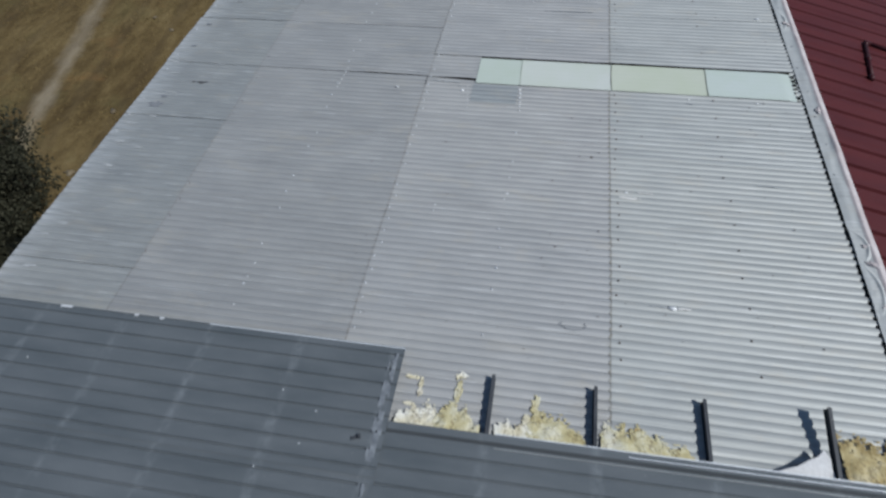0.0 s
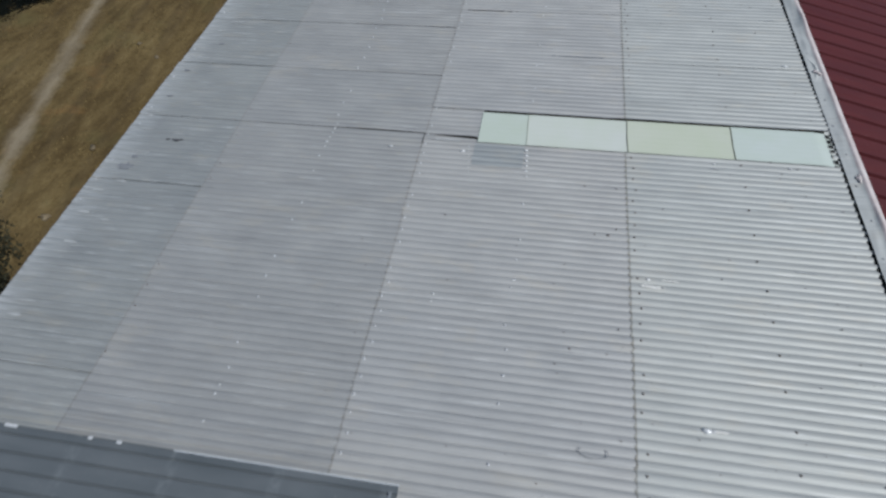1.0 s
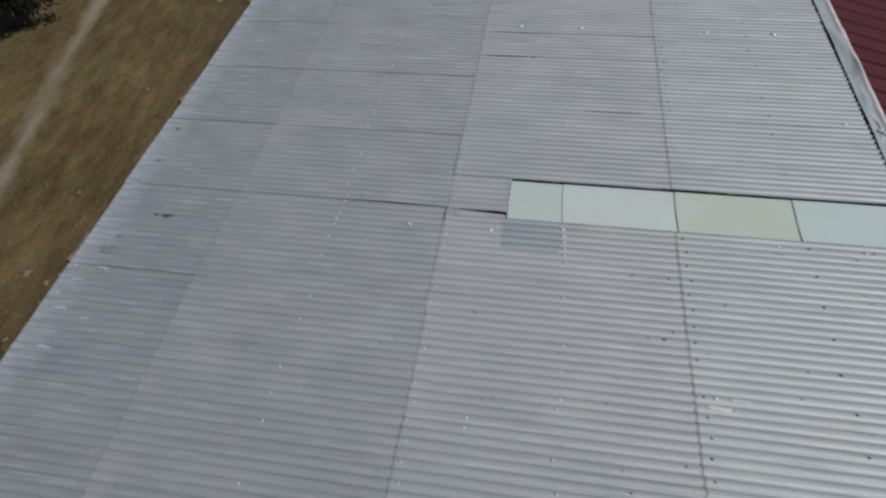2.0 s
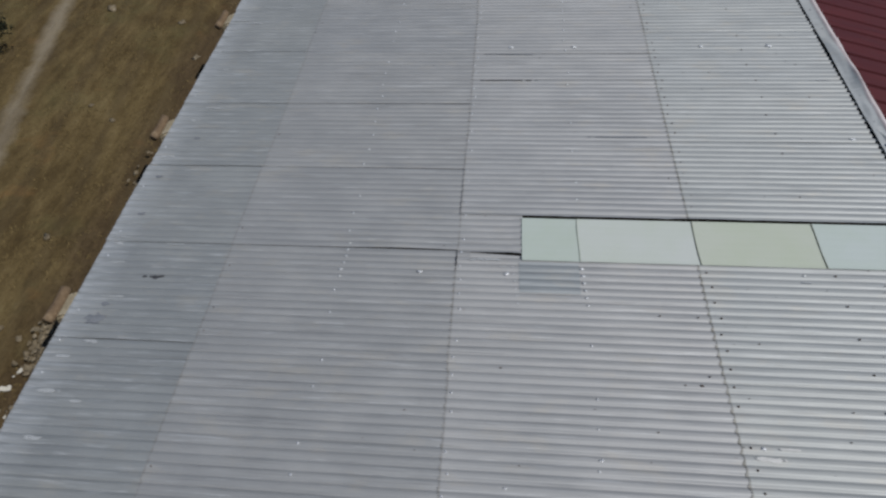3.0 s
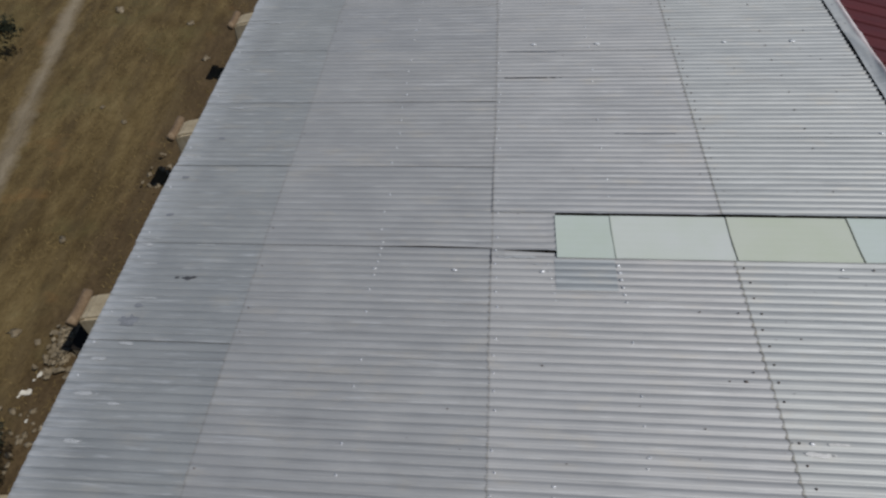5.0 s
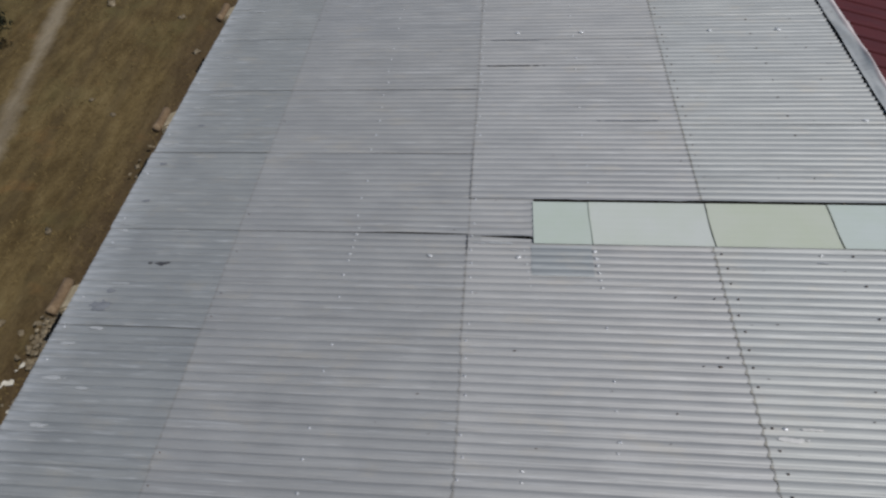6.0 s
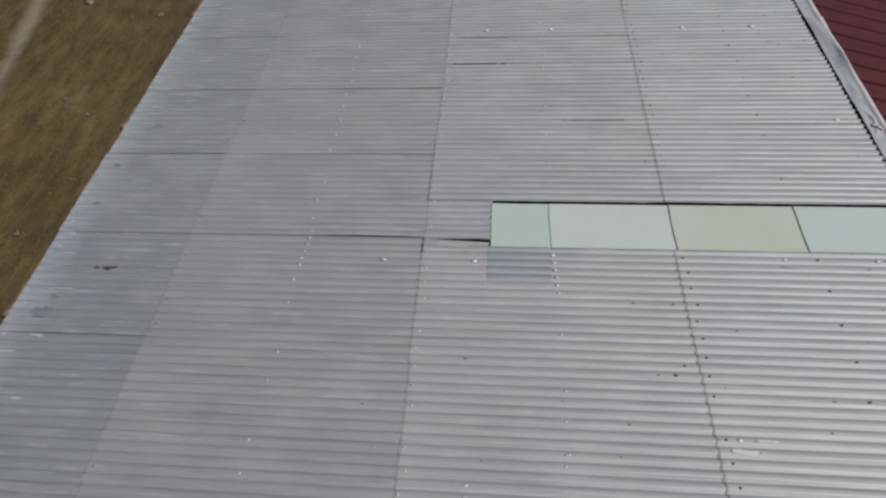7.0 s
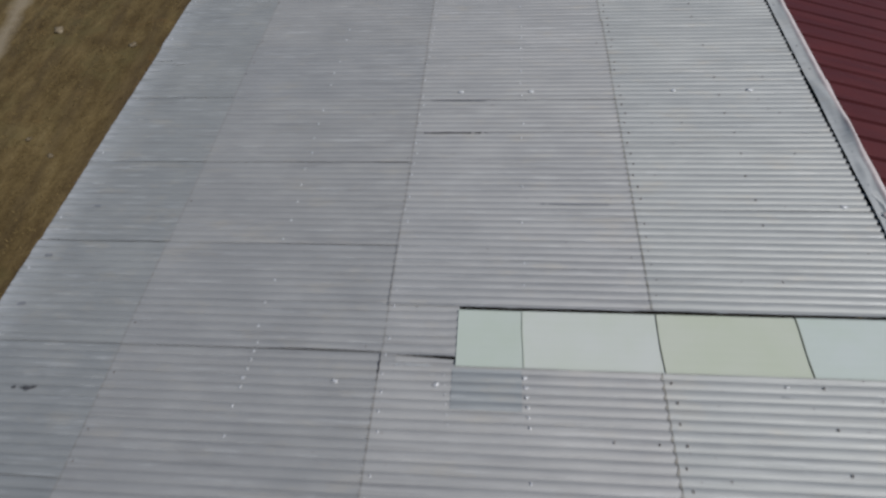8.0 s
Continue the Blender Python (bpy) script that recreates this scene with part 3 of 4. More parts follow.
smear(2.27, -2.19, 0.115, 0.024, 91, FLAKE, "lifted_flake", "pale lifted flake of coating beside a lap")
smear(2.42, -2.11, 0.10, 0.012, 92, FLAKE, "lifted_flake", "pale lifted flake of coating beside a lap")
smear(2.66, -3.46, 0.10, 0.014, 93, FLAKE, "lifted_flake", "pale scuffed flake of coating on a crest")
# a loop of wire lying on the sheets
loop = [(0.10 * math.cos(a), 0.045 * math.sin(a), 0.004) for a in span(2.6, 6.9, 18)]
bm = tube(bmesh.new(), loop, 0.0026, 6)
ob = new("wire_loop", mesh_of(bm, "wire_loop", DULL))
ob.matrix_world = ROOF @ pose(1.81, -3.70, A + 0.004)
tagged(ob, "bent loop of thin dark wire on the roof sheets", "wire")

# ---- bolts ----
def bolt_row(x, step, material, radius, every=1.0, label=""):
    bm = bmesh.new()
    k = math.ceil(-4.1 / P)
    while k * P < Y1 - 0.3:
        if k % step == 0 and rng.random() < every and not (S0 - 0.05 < x < S1 and -W < k * P < 0.02):
            cx, cy = x + rng.uniform(-0.02, 0.02), k * P + rng.uniform(-0.004, 0.004)
            bmesh.ops.create_cone(bm, segments=8, radius1=radius, radius2=radius * 0.75, depth=0.004, cap_ends=True, matrix=Matrix.Translation((cx, cy, A + 0.006)))
            bmesh.ops.create_cone(bm, segments=6, radius1=radius * 0.5, radius2=radius * 0.42, depth=0.008, cap_ends=True, matrix=Matrix.Translation((cx, cy, A + 0.011)))
        k += 1
    tagged(part("bolts", bm, material, grey_roof, label), kind="stuff")


bolt_row(-3.30, 4, BOLT_BRIGHT, 0.010, 0.4)
bolt_row(-2.09, 3, BOLT_DARK, 0.006, 0.2)
bolt_row(-1.03, 3, BOLT_BRIGHT, 0.011, 0.7)
bolt_row(0.045, 2, BOLT_BRIGHT, 0.010, 0.85)
bolt_row(1.12, 3, BOLT_BRIGHT, 0.011, 0.75)
bolt_row(2.165, 2, BOLT_DARK, 0.0095, 0.85)
bolt_row(3.185, 4, BOLT_DARK, 0.0095, 0.85)
bolt_row(2.0, 7, BOLT_DARK, 0.007, 0.3)
bolt_row(3.7, 8, BOLT_DARK, 0.007, 0.35)

# ---- ridge capping ----
CAP0, TOPX, CAP1 = 4.136, 4.272, 4.326
FALL = 15.0                              # the red slope's angle to the grey one


def fall(x):
    """Height of the red slope's plane over the grey roof's plane."""
    return -math.tan(radians(FALL)) * (x - TOPX) + 0.004


def capping(length, seed, dents):
    def z(x, y):
        if x <= TOPX:
            h = A + 0.0115 + 0.0135 * (x - CAP0) / (TOPX - CAP0)
        else:
            h = A + 0.025 + fall(x) - 0.004
        roll = 0.016 * math.exp(-((x - TOPX) / 0.022) ** 2)
        d = dents * 0.016 * max(0.0, noise.noise((x * 9, y * 2.6, seed))) * math.exp(-((x - TOPX + 0.03) / 0.09) ** 2)
        return h + roll + d + 0.003 * noise.noise((x * 20, y * 9, seed + 4))
    flange = grid(span(CAP0, TOPX - 0.024, 8), span(0, length, 40), z)
    fold = grid(span(TOPX - 0.024, TOPX + 0.04, 8) + span(TOPX + 0.05, CAP1, 3), span(0, length, 40), z)
    return flange, fold


FOLD = simple("pinkish_white_fold", ((0.3, (0.36, 0.30, 0.29)), (0.5, (0.46, 0.41, 0.40)), (0.7, (0.56, 0.53, 0.52))), 7.0, 0.6, 0.2, 0.004)
GAP_SHADE = simple("black_gap_shade", ((0.3, (0.008, 0.008, 0.008)), (0.6, (0.016, 0.016, 0.016))), 30.0, 1.0)
for i, (y, d) in enumerate(((-8.9, 0.4), (-7.1, 0.5), (-5.1, 0.8), (-3.1, 2.2), (-1.1, 0.8), (0.9, 2.4), (2.9, 0.9), (4.9, 0.7), (6.9, 0.5))):
    flange, fold = capping(2.06, i * 3.1, d)
    part("ridge_capping", flange, ZINC_CAP, grey_roof, "", True).matrix_basis = pose(0, y, 0.0012 * (i % 2))
    part("ridge_fold", fold, FOLD, grey_roof, "crumpled pinkish white fold of the ridge capping", True).matrix_basis = pose(0, y, 0.0012 * (i % 2))
for k, (x, y, w) in enumerate(((4.232, -0.71, 0.034), (4.215, 1.00, 0.040), (4.245, -2.78, 0.042), (4.238, -2.58, 0.032), (4.23, -3.2, 0.024))):
    bm = bmesh.new()
    lump(bm, (0, 0, 0), (w * 0.6, w * 1.3, w * 0.45), k * 7 + 3, 3, 1.0)
    part("crumple", bm, FOLD, grey_roof, "crumpled white patch on the capping", True).matrix_basis = pose(x, y, A + 0.024, 0, 0, k * 33)
# black fillers paint the shade in the waves under the capping and under the strip beside the skylights
part("foam_closure", box(bmesh.new(), CAP0 - 0.016, CAP0 + 0.040, -5.6, Y1 - 0.3, -0.012, 0.62 * A), GAP_SHADE, grey_roof, "black filler painted as the shade under the capping")
bm = grid(span(S1 - 0.014, S1 + 0.02, 1), span(-W + 0.01, -0.01, 60), lambda x, y: corr(y) + 0.0042, 0.014)
part("foam_closure", bm, GAP_SHADE, grey_roof, "black filler painted as the shade beside the skylight")
bm = bmesh.new()
for k in range(30):
    y = -5.2 + k * 0.44
    bmesh.ops.create_cone(bm, segments=8, radius1=0.013, radius2=0.009, depth=0.010, cap_ends=True, matrix=Matrix.Translation((CAP0 + 0.06 + rng.uniform(-0.02, 0.02), y, A + 0.018)))
tagged(part("bolts", bm, DULL, grey_roof), kind="stuff")


def buckled(y0, y1, seed, reach):
    """A stretch of the capping that has buckled: a curling crease that stands off the flange."""
    def z(x, y):
        u = (y - y0) / (y1 - y0)
        crease = CAP0 + 0.02 + reach * math.sin(math.pi * min(1.0, u * 1.1)) ** 0.7
        lip = math.exp(-((x - crease) / 0.012) ** 2)
        return A + 0.0135 + 0.0135 * (x - CAP0) / (TOPX - CAP0) + math.sin(math.pi * u) * (0.013 * lip + 0.010 * max(0.0, noise.noise((x * 14, y * 11, seed))) + 0.004)
    part("crumple", grid(span(CAP0 + 0.004, TOPX - 0.02, 26), span(y0, y1, 70), z), CAP_PALE, grey_roof, "buckled pale stretch of the capping", True)


CAP_PALE = galvanised("pale_capping", 0.0, 1.34, 0.08, 0.5, 0.2, (1.01, 1.0, 0.99))
buckled(-2.78, -2.36, 3, 0.085)
buckled(-3.32, -2.74, 8, 0.075)
buckled(0.86, 1.34, 12, 0.060)

# ---- the red roof beyond the ridge ----
RED_PLANE = ROOF @ Matrix.Translation((TOPX, 0, 0.004)) @ pose(0, 0, 0, 0, FALL, 0)
red_roof = thing("red_roof", RED_PLANE, "dark red painted trapezoidal steel roof slope", "roof", kind="structure")
RP = 0.2976


def ribbed(pitch, ribs, foot, top, high, x0, x1, nx=2, over=0.02, thick=0.0):
    ys, zs = [-over], [0.0]
    for k in range(ribs):
        c = pitch * (k + 0.5)
        for dy, z in ((-foot / 2, 0), (-top / 2, high), (top / 2, high), (foot / 2, 0)):
            ys.append(c + dy)
            zs.append(z)
    ys.append(pitch * ribs + over)
    zs.append(0.0)
    table = dict(zip(ys, zs))
    return grid(span(x0, x1, nx), ys, lambda x, y: table[y] + 0.002 * (1 - y / (pitch * ribs)), thick)


shared = None
y = 0.030 - 0.5 * RP - 30 * RP
while y < Y1:
    if shared is None:
        ob = part("ribbed_sheet", ribbed(RP, 3, 0.058, 0.036, -0.030, 0.03, 5.18), RED, red_roof)
        shared = ob.data
    else:
        ob = new("ribbed_sheet", shared)
        ob.parent = red_roof
    ob.matrix_basis = pose(0, y, rng.uniform(0, 0.0015), rng.uniform(-0.12, 0.12))
    y += RP * 3


pipe = thing("roof_pipe", RED_PLANE, "dark maroon bent pipe lying over the red roof ribs", "pipe")
part("pipe_run", tube(bmesh.new(), [(0.86, 0.30, 0.024), (0.94, 0.72, 0.024), (1.01, 1.12, 0.024)], 0.024), RED_PIPE, pipe, "", True)
part("pipe_branch", tube(bmesh.new(), [(1.0, 1.14, 0.026), (1.8, 1.06, 0.024), (2.9, 0.96, 0.024)], 0.022), RED_PIPE, pipe, "", True)
part("elbow", tube(bmesh.new(), [(1.0, 1.05, 0.024), (1.015, 1.13, 0.028), (1.08, 1.13, 0.026)], 0.027), RED_PIPE, pipe, "", True)
part("collar", tube(bmesh.new(), [(0.935, 0.70, 0.024), (0.945, 0.76, 0.024)], 0.033), RED_PIPE, pipe, "", True)
part("end_cap", tube(bmesh.new(), [(0.85, 0.27, 0.024), (0.865, 0.34, 0.024)], 0.031), RED_PIPE, pipe, "", True)

# ---- the dark slate-grey re-roofing over the near part ----
dark_roof = thing("dark_roof", ROOF, "new slate grey ribbed steel sheets laid over the old roof on battens", "roof", kind="structure")
DZ, DP = 0.075, 0.125
EDGE1, EDGE2, STEP = -4.150, -4.736, 0.535


def slate_sheet(x0, x1, y_far, ribs):
    """Wide flat pans with narrow grooves between."""
    ys, zs = [-ribs * DP], [0.0]
    for k in range(ribs):
        c = -ribs * DP + DP * (k + 0.5)
        for dy, z in ((-0.012, 0.0), (-0.004, -0.015), (0.005, -0.015), (0.010, 0.0)):
            ys.append(c + dy)
            zs.append(z)
    ys.append(0.0)
    zs.append(0.0)
    table = dict(zip(ys, zs))
    return grid(span(x0, x1, 12), ys, lambda x, y: table[y] + 0.004 * noise.noise((x * 1.3, y * 2 + y_far, 3.0)) - 0.003 * (1 + y / (ribs * DP)), 0.0012)


y = EDGE1
first = True
while y > -9.0:
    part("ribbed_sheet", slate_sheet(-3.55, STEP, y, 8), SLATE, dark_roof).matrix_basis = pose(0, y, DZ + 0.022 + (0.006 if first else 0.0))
    first = False
    y -= 8 * DP - 0.01
UPPER = pose(1.1, EDGE2, 0, 0, 0, 0.72) @ Matrix.Translation((-1.1, -EDGE2, 0))   # these sheets lie slightly askew
y = EDGE2
while y > -9.0:
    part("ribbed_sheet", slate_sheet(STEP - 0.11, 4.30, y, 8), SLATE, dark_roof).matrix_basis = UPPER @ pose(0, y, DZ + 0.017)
    y -= 8 * DP - 0.01
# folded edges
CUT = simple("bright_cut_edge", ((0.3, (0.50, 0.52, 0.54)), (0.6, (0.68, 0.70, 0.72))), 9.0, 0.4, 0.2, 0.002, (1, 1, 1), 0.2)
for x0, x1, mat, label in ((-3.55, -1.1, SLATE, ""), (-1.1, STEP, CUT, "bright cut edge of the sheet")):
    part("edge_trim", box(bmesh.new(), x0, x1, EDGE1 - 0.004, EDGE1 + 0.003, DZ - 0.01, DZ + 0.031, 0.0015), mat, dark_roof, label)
# the black strip colours in the shade of a fold
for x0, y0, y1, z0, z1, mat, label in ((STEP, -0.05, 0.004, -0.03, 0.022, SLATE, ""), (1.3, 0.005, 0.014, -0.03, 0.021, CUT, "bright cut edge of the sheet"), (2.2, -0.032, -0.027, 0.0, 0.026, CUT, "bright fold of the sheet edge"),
                                        (STEP, -0.074, -0.067, 0.0, 0.0235, BLACK_STEEL, "black strip painted as shade in a fold of the sheet edge"), (1.3, -0.096, -0.091, 0.0, 0.0255, ZINC_PATCH, "bright fold of the sheet edge")):
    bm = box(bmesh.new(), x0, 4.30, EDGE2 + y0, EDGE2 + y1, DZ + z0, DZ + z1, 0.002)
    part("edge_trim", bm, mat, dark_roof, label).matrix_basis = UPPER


def glint_strip(x, y0, y1, wide, seed):
    """A pale strip with gaps that paints the light reflected by the pan ends."""
    bm = grid(span(-wide, wide, 8), span(y0, y1, round((y1 - y0) / 0.012)), lambda u, v: 0.0)
    gone = [f for f in bm.faces if abs(f.calc_center_median().x) > wide * (0.75 + 0.5 * noise.noise((f.calc_center_median().y * 9, seed, 0)))
            or noise.noise((f.calc_center_median().x * 25, f.calc_center_median().y * 11, seed)) < -0.12]
    bmesh.ops.delete(bm, geom=gone, context="FACES")
    part("sealing_tape", bm, PAN_GLINT, dark_roof, "pale patchy strip painted as light reflected along a screw line").matrix_basis = pose(x, 0, DZ + 0.0315)


PAN_GLINT = simple("pale_pan_glint", ((0.34, (0.085, 0.095, 0.108)), (0.5, (0.15, 0.162, 0.178)), (0.64, (0.25, 0.265, 0.28))), 14.0, 0.6, 0.3, 0.003)
glint_strip(0.466, -5.05, -4.20, 0.044, 3)
glint_strip(0.478, -6.2, -5.20, 0.020, 5)
for x, y, sx in ((-2.40, EDGE1 - 0.008, 0.055), (-1.75, EDGE1 - 0.008, 0.018), (-1.52, EDGE1 - 0.008, 0.02)):
    bm = grid(span(-sx, sx, 10), span(-0.012, 0.012, 4), lambda u, v: 0.004 + 0.004 * noise.noise((u * 40, v * 60, x)), 0.002)
    part("sealant_scrap", bm, SCRAP_AND_GLINT, dark_roof, "bright scrap of sealant on the sheet edge").matrix_basis = pose(x, y, DZ + 0.034)
clip = bmesh.new()
box(clip, -0.035, 0.035, -0.012, 0.012, 0.0, 0.006, 0.002)
box(clip, 0.015, 0.035, -0.016, 0.016, 0.006, 0.024, 0.003)
part("clip", clip, BLACK_STEEL, dark_roof, "small loose dark steel clip").matrix_basis = pose(0.34, -4.90, DZ + 0.034, 0, 0, 20)
for x, y in ((-0.30, -4.62), (-0.31, -5.20), (-0.05, -5.0), (-2.45, -4.65), (0.0, -4.75)):
    bm = bmesh.new()
    lump(bm, (0, 0, 0), (0.008, 0.006, 0.003), x * 9, 1, 0.6)
    part("sealant_dab", bm, SCRAP_AND_GLINT, dark_roof).matrix_basis = pose(x, y, DZ + 0.03)


def batten(x, tilt=0.0, far=-4.27):
    t = thing("batten", ROOF @ pose(x, -4.80, A + 0.002, tilt, 0, 0), "dark steel channel batten on the old roof sheets", "batten", "exposed battens")
    n = far + 4.80
    bm = box(bmesh.new(), -0.0125, 0.0125, -0.008, n, 0.056, 0.064, 0.002)
    part("top_flange", bm, BLACK_STEEL, t)
    part("web", box(bmesh.new(), -0.003, 0.003, -0.008, n, 0.004, 0.058), BLACK_STEEL, t)
    part("foot_flange", box(bmesh.new(), -0.015, 0.015, -0.008, n, 0.0, 0.004), BLACK_STEEL, t)
    return t


batten(1.236, 0.0, -4.255)
batten(1.985, 0.0, -4.242)
batten(2.745, 0.0, -4.232)
batten(3.535, 9.5, -4.205)


def wool(line, seed, material, label, high=0.024, base=EDGE2 - 0.03):
    """A torn blanket of insulation. line: how far it reaches up the roof at stations along x."""
    x0, x1 = line[0][0], line[-1][0]
    deep = max(d for _, d in line) * 1.25
    xs, ys = span(x0, x1, round((x1 - x0) / 0.009)), span(base, EDGE2 + deep, round((deep + 0.03) / 0.009))

    def reach(x):
        for (a, p), (b, q) in zip(line, line[1:]):
            if x <= b:
                return p + (q - p) * (x - a) / (b - a)
        return line[-1][1]

    def z(x, y):
        v = (y - EDGE2) / max(0.03, reach(x))
        puff = abs(noise.noise((x * 8, y * 8, seed))) + 0.22 * abs(noise.noise((x * 22, y * 22, seed + 3))) + 0.08 * noise.noise((x * 60, y * 60, seed + 5))
        return A + 0.008 + high * (0.35 + 0.9 * puff) * max(0.15, 1 - 0.55 * max(0.0, v) ** 2)
    bm = grid(xs, ys, z, 0.012)
    gone = []
    for f in bm.faces:
        c = f.calc_center_median()
        e = reach(c.x) * (1 + 0.55 * noise.noise((c.x * 11, seed, 0)) + 0.30 * noise.noise((c.x * 27, c.y * 27, seed)) + 0.35 * noise.noise((c.x * 30, c.y * 85, seed)))
        hole = noise.noise((c.x * 17, c.y * 17, seed + 9)) > 0.70
        side = min(c.x - x0, x1 - c.x) < 0.012 + 0.02 * noise.noise((c.y * 40, seed, 2))
        if c.y - EDGE2 > e or (hole and c.y > EDGE2 + 0.04) or side:
            gone.append(f)
    bmesh.ops.delete(bm, geom=gone, context="FACES")
    ob = new("insulation", mesh_of(bm, "insulation", material, True))
    ob.matrix_world = ROOF
    return tagged(ob, label, "insulation", "torn insulation")


wool(((0.55, 0.10), (0.62, 0.13), (0.72, 0.15), (0.80, 0.20), (0.86, 0.12)), 3, PALE_WOOL, "torn pale mineral wool beside the dark roof edge")
wool(((0.83, 0.10), (0.88, 0.19), (0.98, 0.21), (1.08, 0.19), (1.15, 0.10), (1.19, 0.06)), 7, WOOL, "torn yellow mineral wool between battens", 0.030)
wool(((1.27, 0.10), (1.35, 0.16), (1.45, 0.13), (1.52, 0.18), (1.56, 0.11)), 11, PALE_WOOL, "torn faded mineral wool between battens")
wool(((1.50, 0.12), (1.56, 0.24), (1.66, 0.26), (1.75, 0.20), (1.85, 0.14), (1.95, 0.06)), 13, WOOL, "torn yellow mineral wool between battens")
wool(((2.02, 0.13), (2.08, 0.20), (2.20, 0.24), (2.30, 0.21), (2.45, 0.16), (2.62, 0.10), (2.70, 0.06)), 17, WOOL, "torn yellow mineral wool between battens", 0.022)
wool(((3.60, 0.33), (3.70, 0.37), (3.90, 0.33), (4.05, 0.29), (4.15, 0.25)), 23, OLD_WOOL, "thick yellow mineral wool beside the raised batten", 0.038)


def tuft(x, y, sx, sy, seed, material):
    """A scrap of wool stuck to the sheets."""
    bm = grid(span(x - sx * 1.4, x + sx * 1.4, 20), span(y - sy * 1.4, y + sy * 1.4, 24),
              lambda u, v: A + 0.006 + 0.012 * abs(noise.noise((u * 40, v * 40, seed))) + 0.006 * noise.noise((u * 90, v * 90, seed)), 0.006)
    gone = [f for f in bm.faces if ((f.calc_center_median().x - x) / sx) ** 2 + ((f.calc_center_median().y - y) / sy) ** 2 > 0.8 + 1.3 * noise.noise(f.calc_center_median() * 26 + Vector((seed, 0, 0)))]
    bmesh.ops.delete(bm, geom=gone, context="FACES")
    ob = new("insulation", mesh_of(bm, "insulation", material, True))
    ob.matrix_world = ROOF
    tagged(ob, "small torn scrap of mineral wool on the sheets", "insulation", "torn insulation")


tuft(0.985, -4.40, 0.030, 0.13, 31, WOOL)
tuft(1.56, -4.44, 0.030, 0.10, 38, WOOL)
tuft(2.28, -4.53, 0.05, 0.03, 39, OLD_WOOL)
tuft(0.99, -4.27, 0.045, 0.03, 32, PALE_WOOL)
tuft(0.70, -4.42, 0.020, 0.09, 33, PALE_WOOL)
tuft(0.63, -4.33, 0.06, 0.02, 34, PALE_WOOL)
tuft(0.64, -4.55, 0.05, 0.015, 35, PALE_WOOL)
tuft(3.15, -4.70, 0.04, 0.03, 36, PALE_WOOL)
tuft(2.06, -4.60, 0.03, 0.03, 37, WOOL)

bm = bmesh.new()
outline = [(3.06, -4.72), (3.15, -4.69), (3.22, -4.66), (3.29, -4.635), (3.36, -4.59), (3.42, -4.56), (3.46, -4.515), (3.50, -4.56), (3.505, -4.63), (3.52, -4.66), (3.54, -4.75), (3.40, -4.765), (3.20, -4.75)]
low = [bm.verts.new((x, y, A + 0.015 + 0.30 * (y + 4.765))) for x, y in outline]
top = [bm.verts.new((x, y, A + 0.032 + 0.30 * (y + 4.765))) for x, y in outline]
bm.faces.new(top)
bm.faces.new(low[::-1])
for k in range(len(outline)):
    bm.faces.new((low[k], low[(k + 1) % len(outline)], top[(k + 1) % len(outline)], top[k]))
bmesh.ops.recalc_face_normals(bm, faces=bm.faces)
ob = new("broken_board", mesh_of(bm, "broken_board", BOARD))
ob.matrix_world = ROOF
bev = ob.modifiers.new("worn", "BEVEL")
bev.width, bev.segments = 0.004, 2
tagged(ob, "broken pale foam board jammed under the dark sheets", "board")
bm = grid(span(2.97, 3.44, 60), span(-4.75, -4.66, 16), lambda x, y: A + 0.012 + 0.35 * (y + 4.75) * max(0.0, 1 - abs(x - 3.2) / 0.3) + 0.022 * abs(noise.noise((x * 26, y * 40, 4))), 0.003)
gone = [f for f in bm.faces if f.calc_center_median().y > -4.715 + 0.05 * noise.noise((f.calc_center_median().x * 13, 2, 0)) + 0.03 * noise.noise((f.calc_center_median().x * 40, f.calc_center_median().y * 40, 6))]
bmesh.ops.delete(bm, geom=gone, context="FACES")
ob = new("crumpled_foil", mesh_of(bm, "crumpled_foil", SCRAP_AND_GLINT))
ob.matrix_world = ROOF
tagged(ob, "torn silvery foil facing crumpled beside the broken board", "foil")

# ---- along the eave: buttresses with rubble ----
def buttress(y, stub=True):
    """y: its far corner."""
    t = thing("buttress", Matrix.Translation((0, y, 0)), "cream plastered wall buttress with a weathered tan coping", "buttress", "buttresses along the long wall")
    bm = bmesh.new()
    prof = [(-4.76, -0.2), (-3.43, -0.2), (-3.43, 1.95), (-4.66, 1.55), (-4.76, 1.48)]
    a = [bm.verts.new((x, 0, z)) for x, z in prof]
    b = [bm.verts.new((x, -0.38, z)) for x, z in prof]
    bm.faces.new(a)
    bm.faces.new(b[::-1])
    for k in range(5):
        bm.faces.new((a[k], b[k], b[(k + 1) % 5], a[(k + 1) % 5]))
    bmesh.ops.recalc_face_normals(bm, faces=bm.faces)
    bmesh.ops.bevel(bm, geom=bm.edges[:], offset=0.03, segments=2, affect="EDGES")
    part("pier", bm, PLASTER, t)
    bm = tube(bmesh.new(), [(-4.79, v, 1.51 + 0.01 * math.sin(v * 9)) for v in span(-0.44, 0.05, 6)], 0.064, 14)
    part("coping", bm, COPING, t, "rounded tan coping", True)
    return t


buttress(0.06)
for y in (3.42, 6.60, -2.35, -5.6):
    buttress(y)


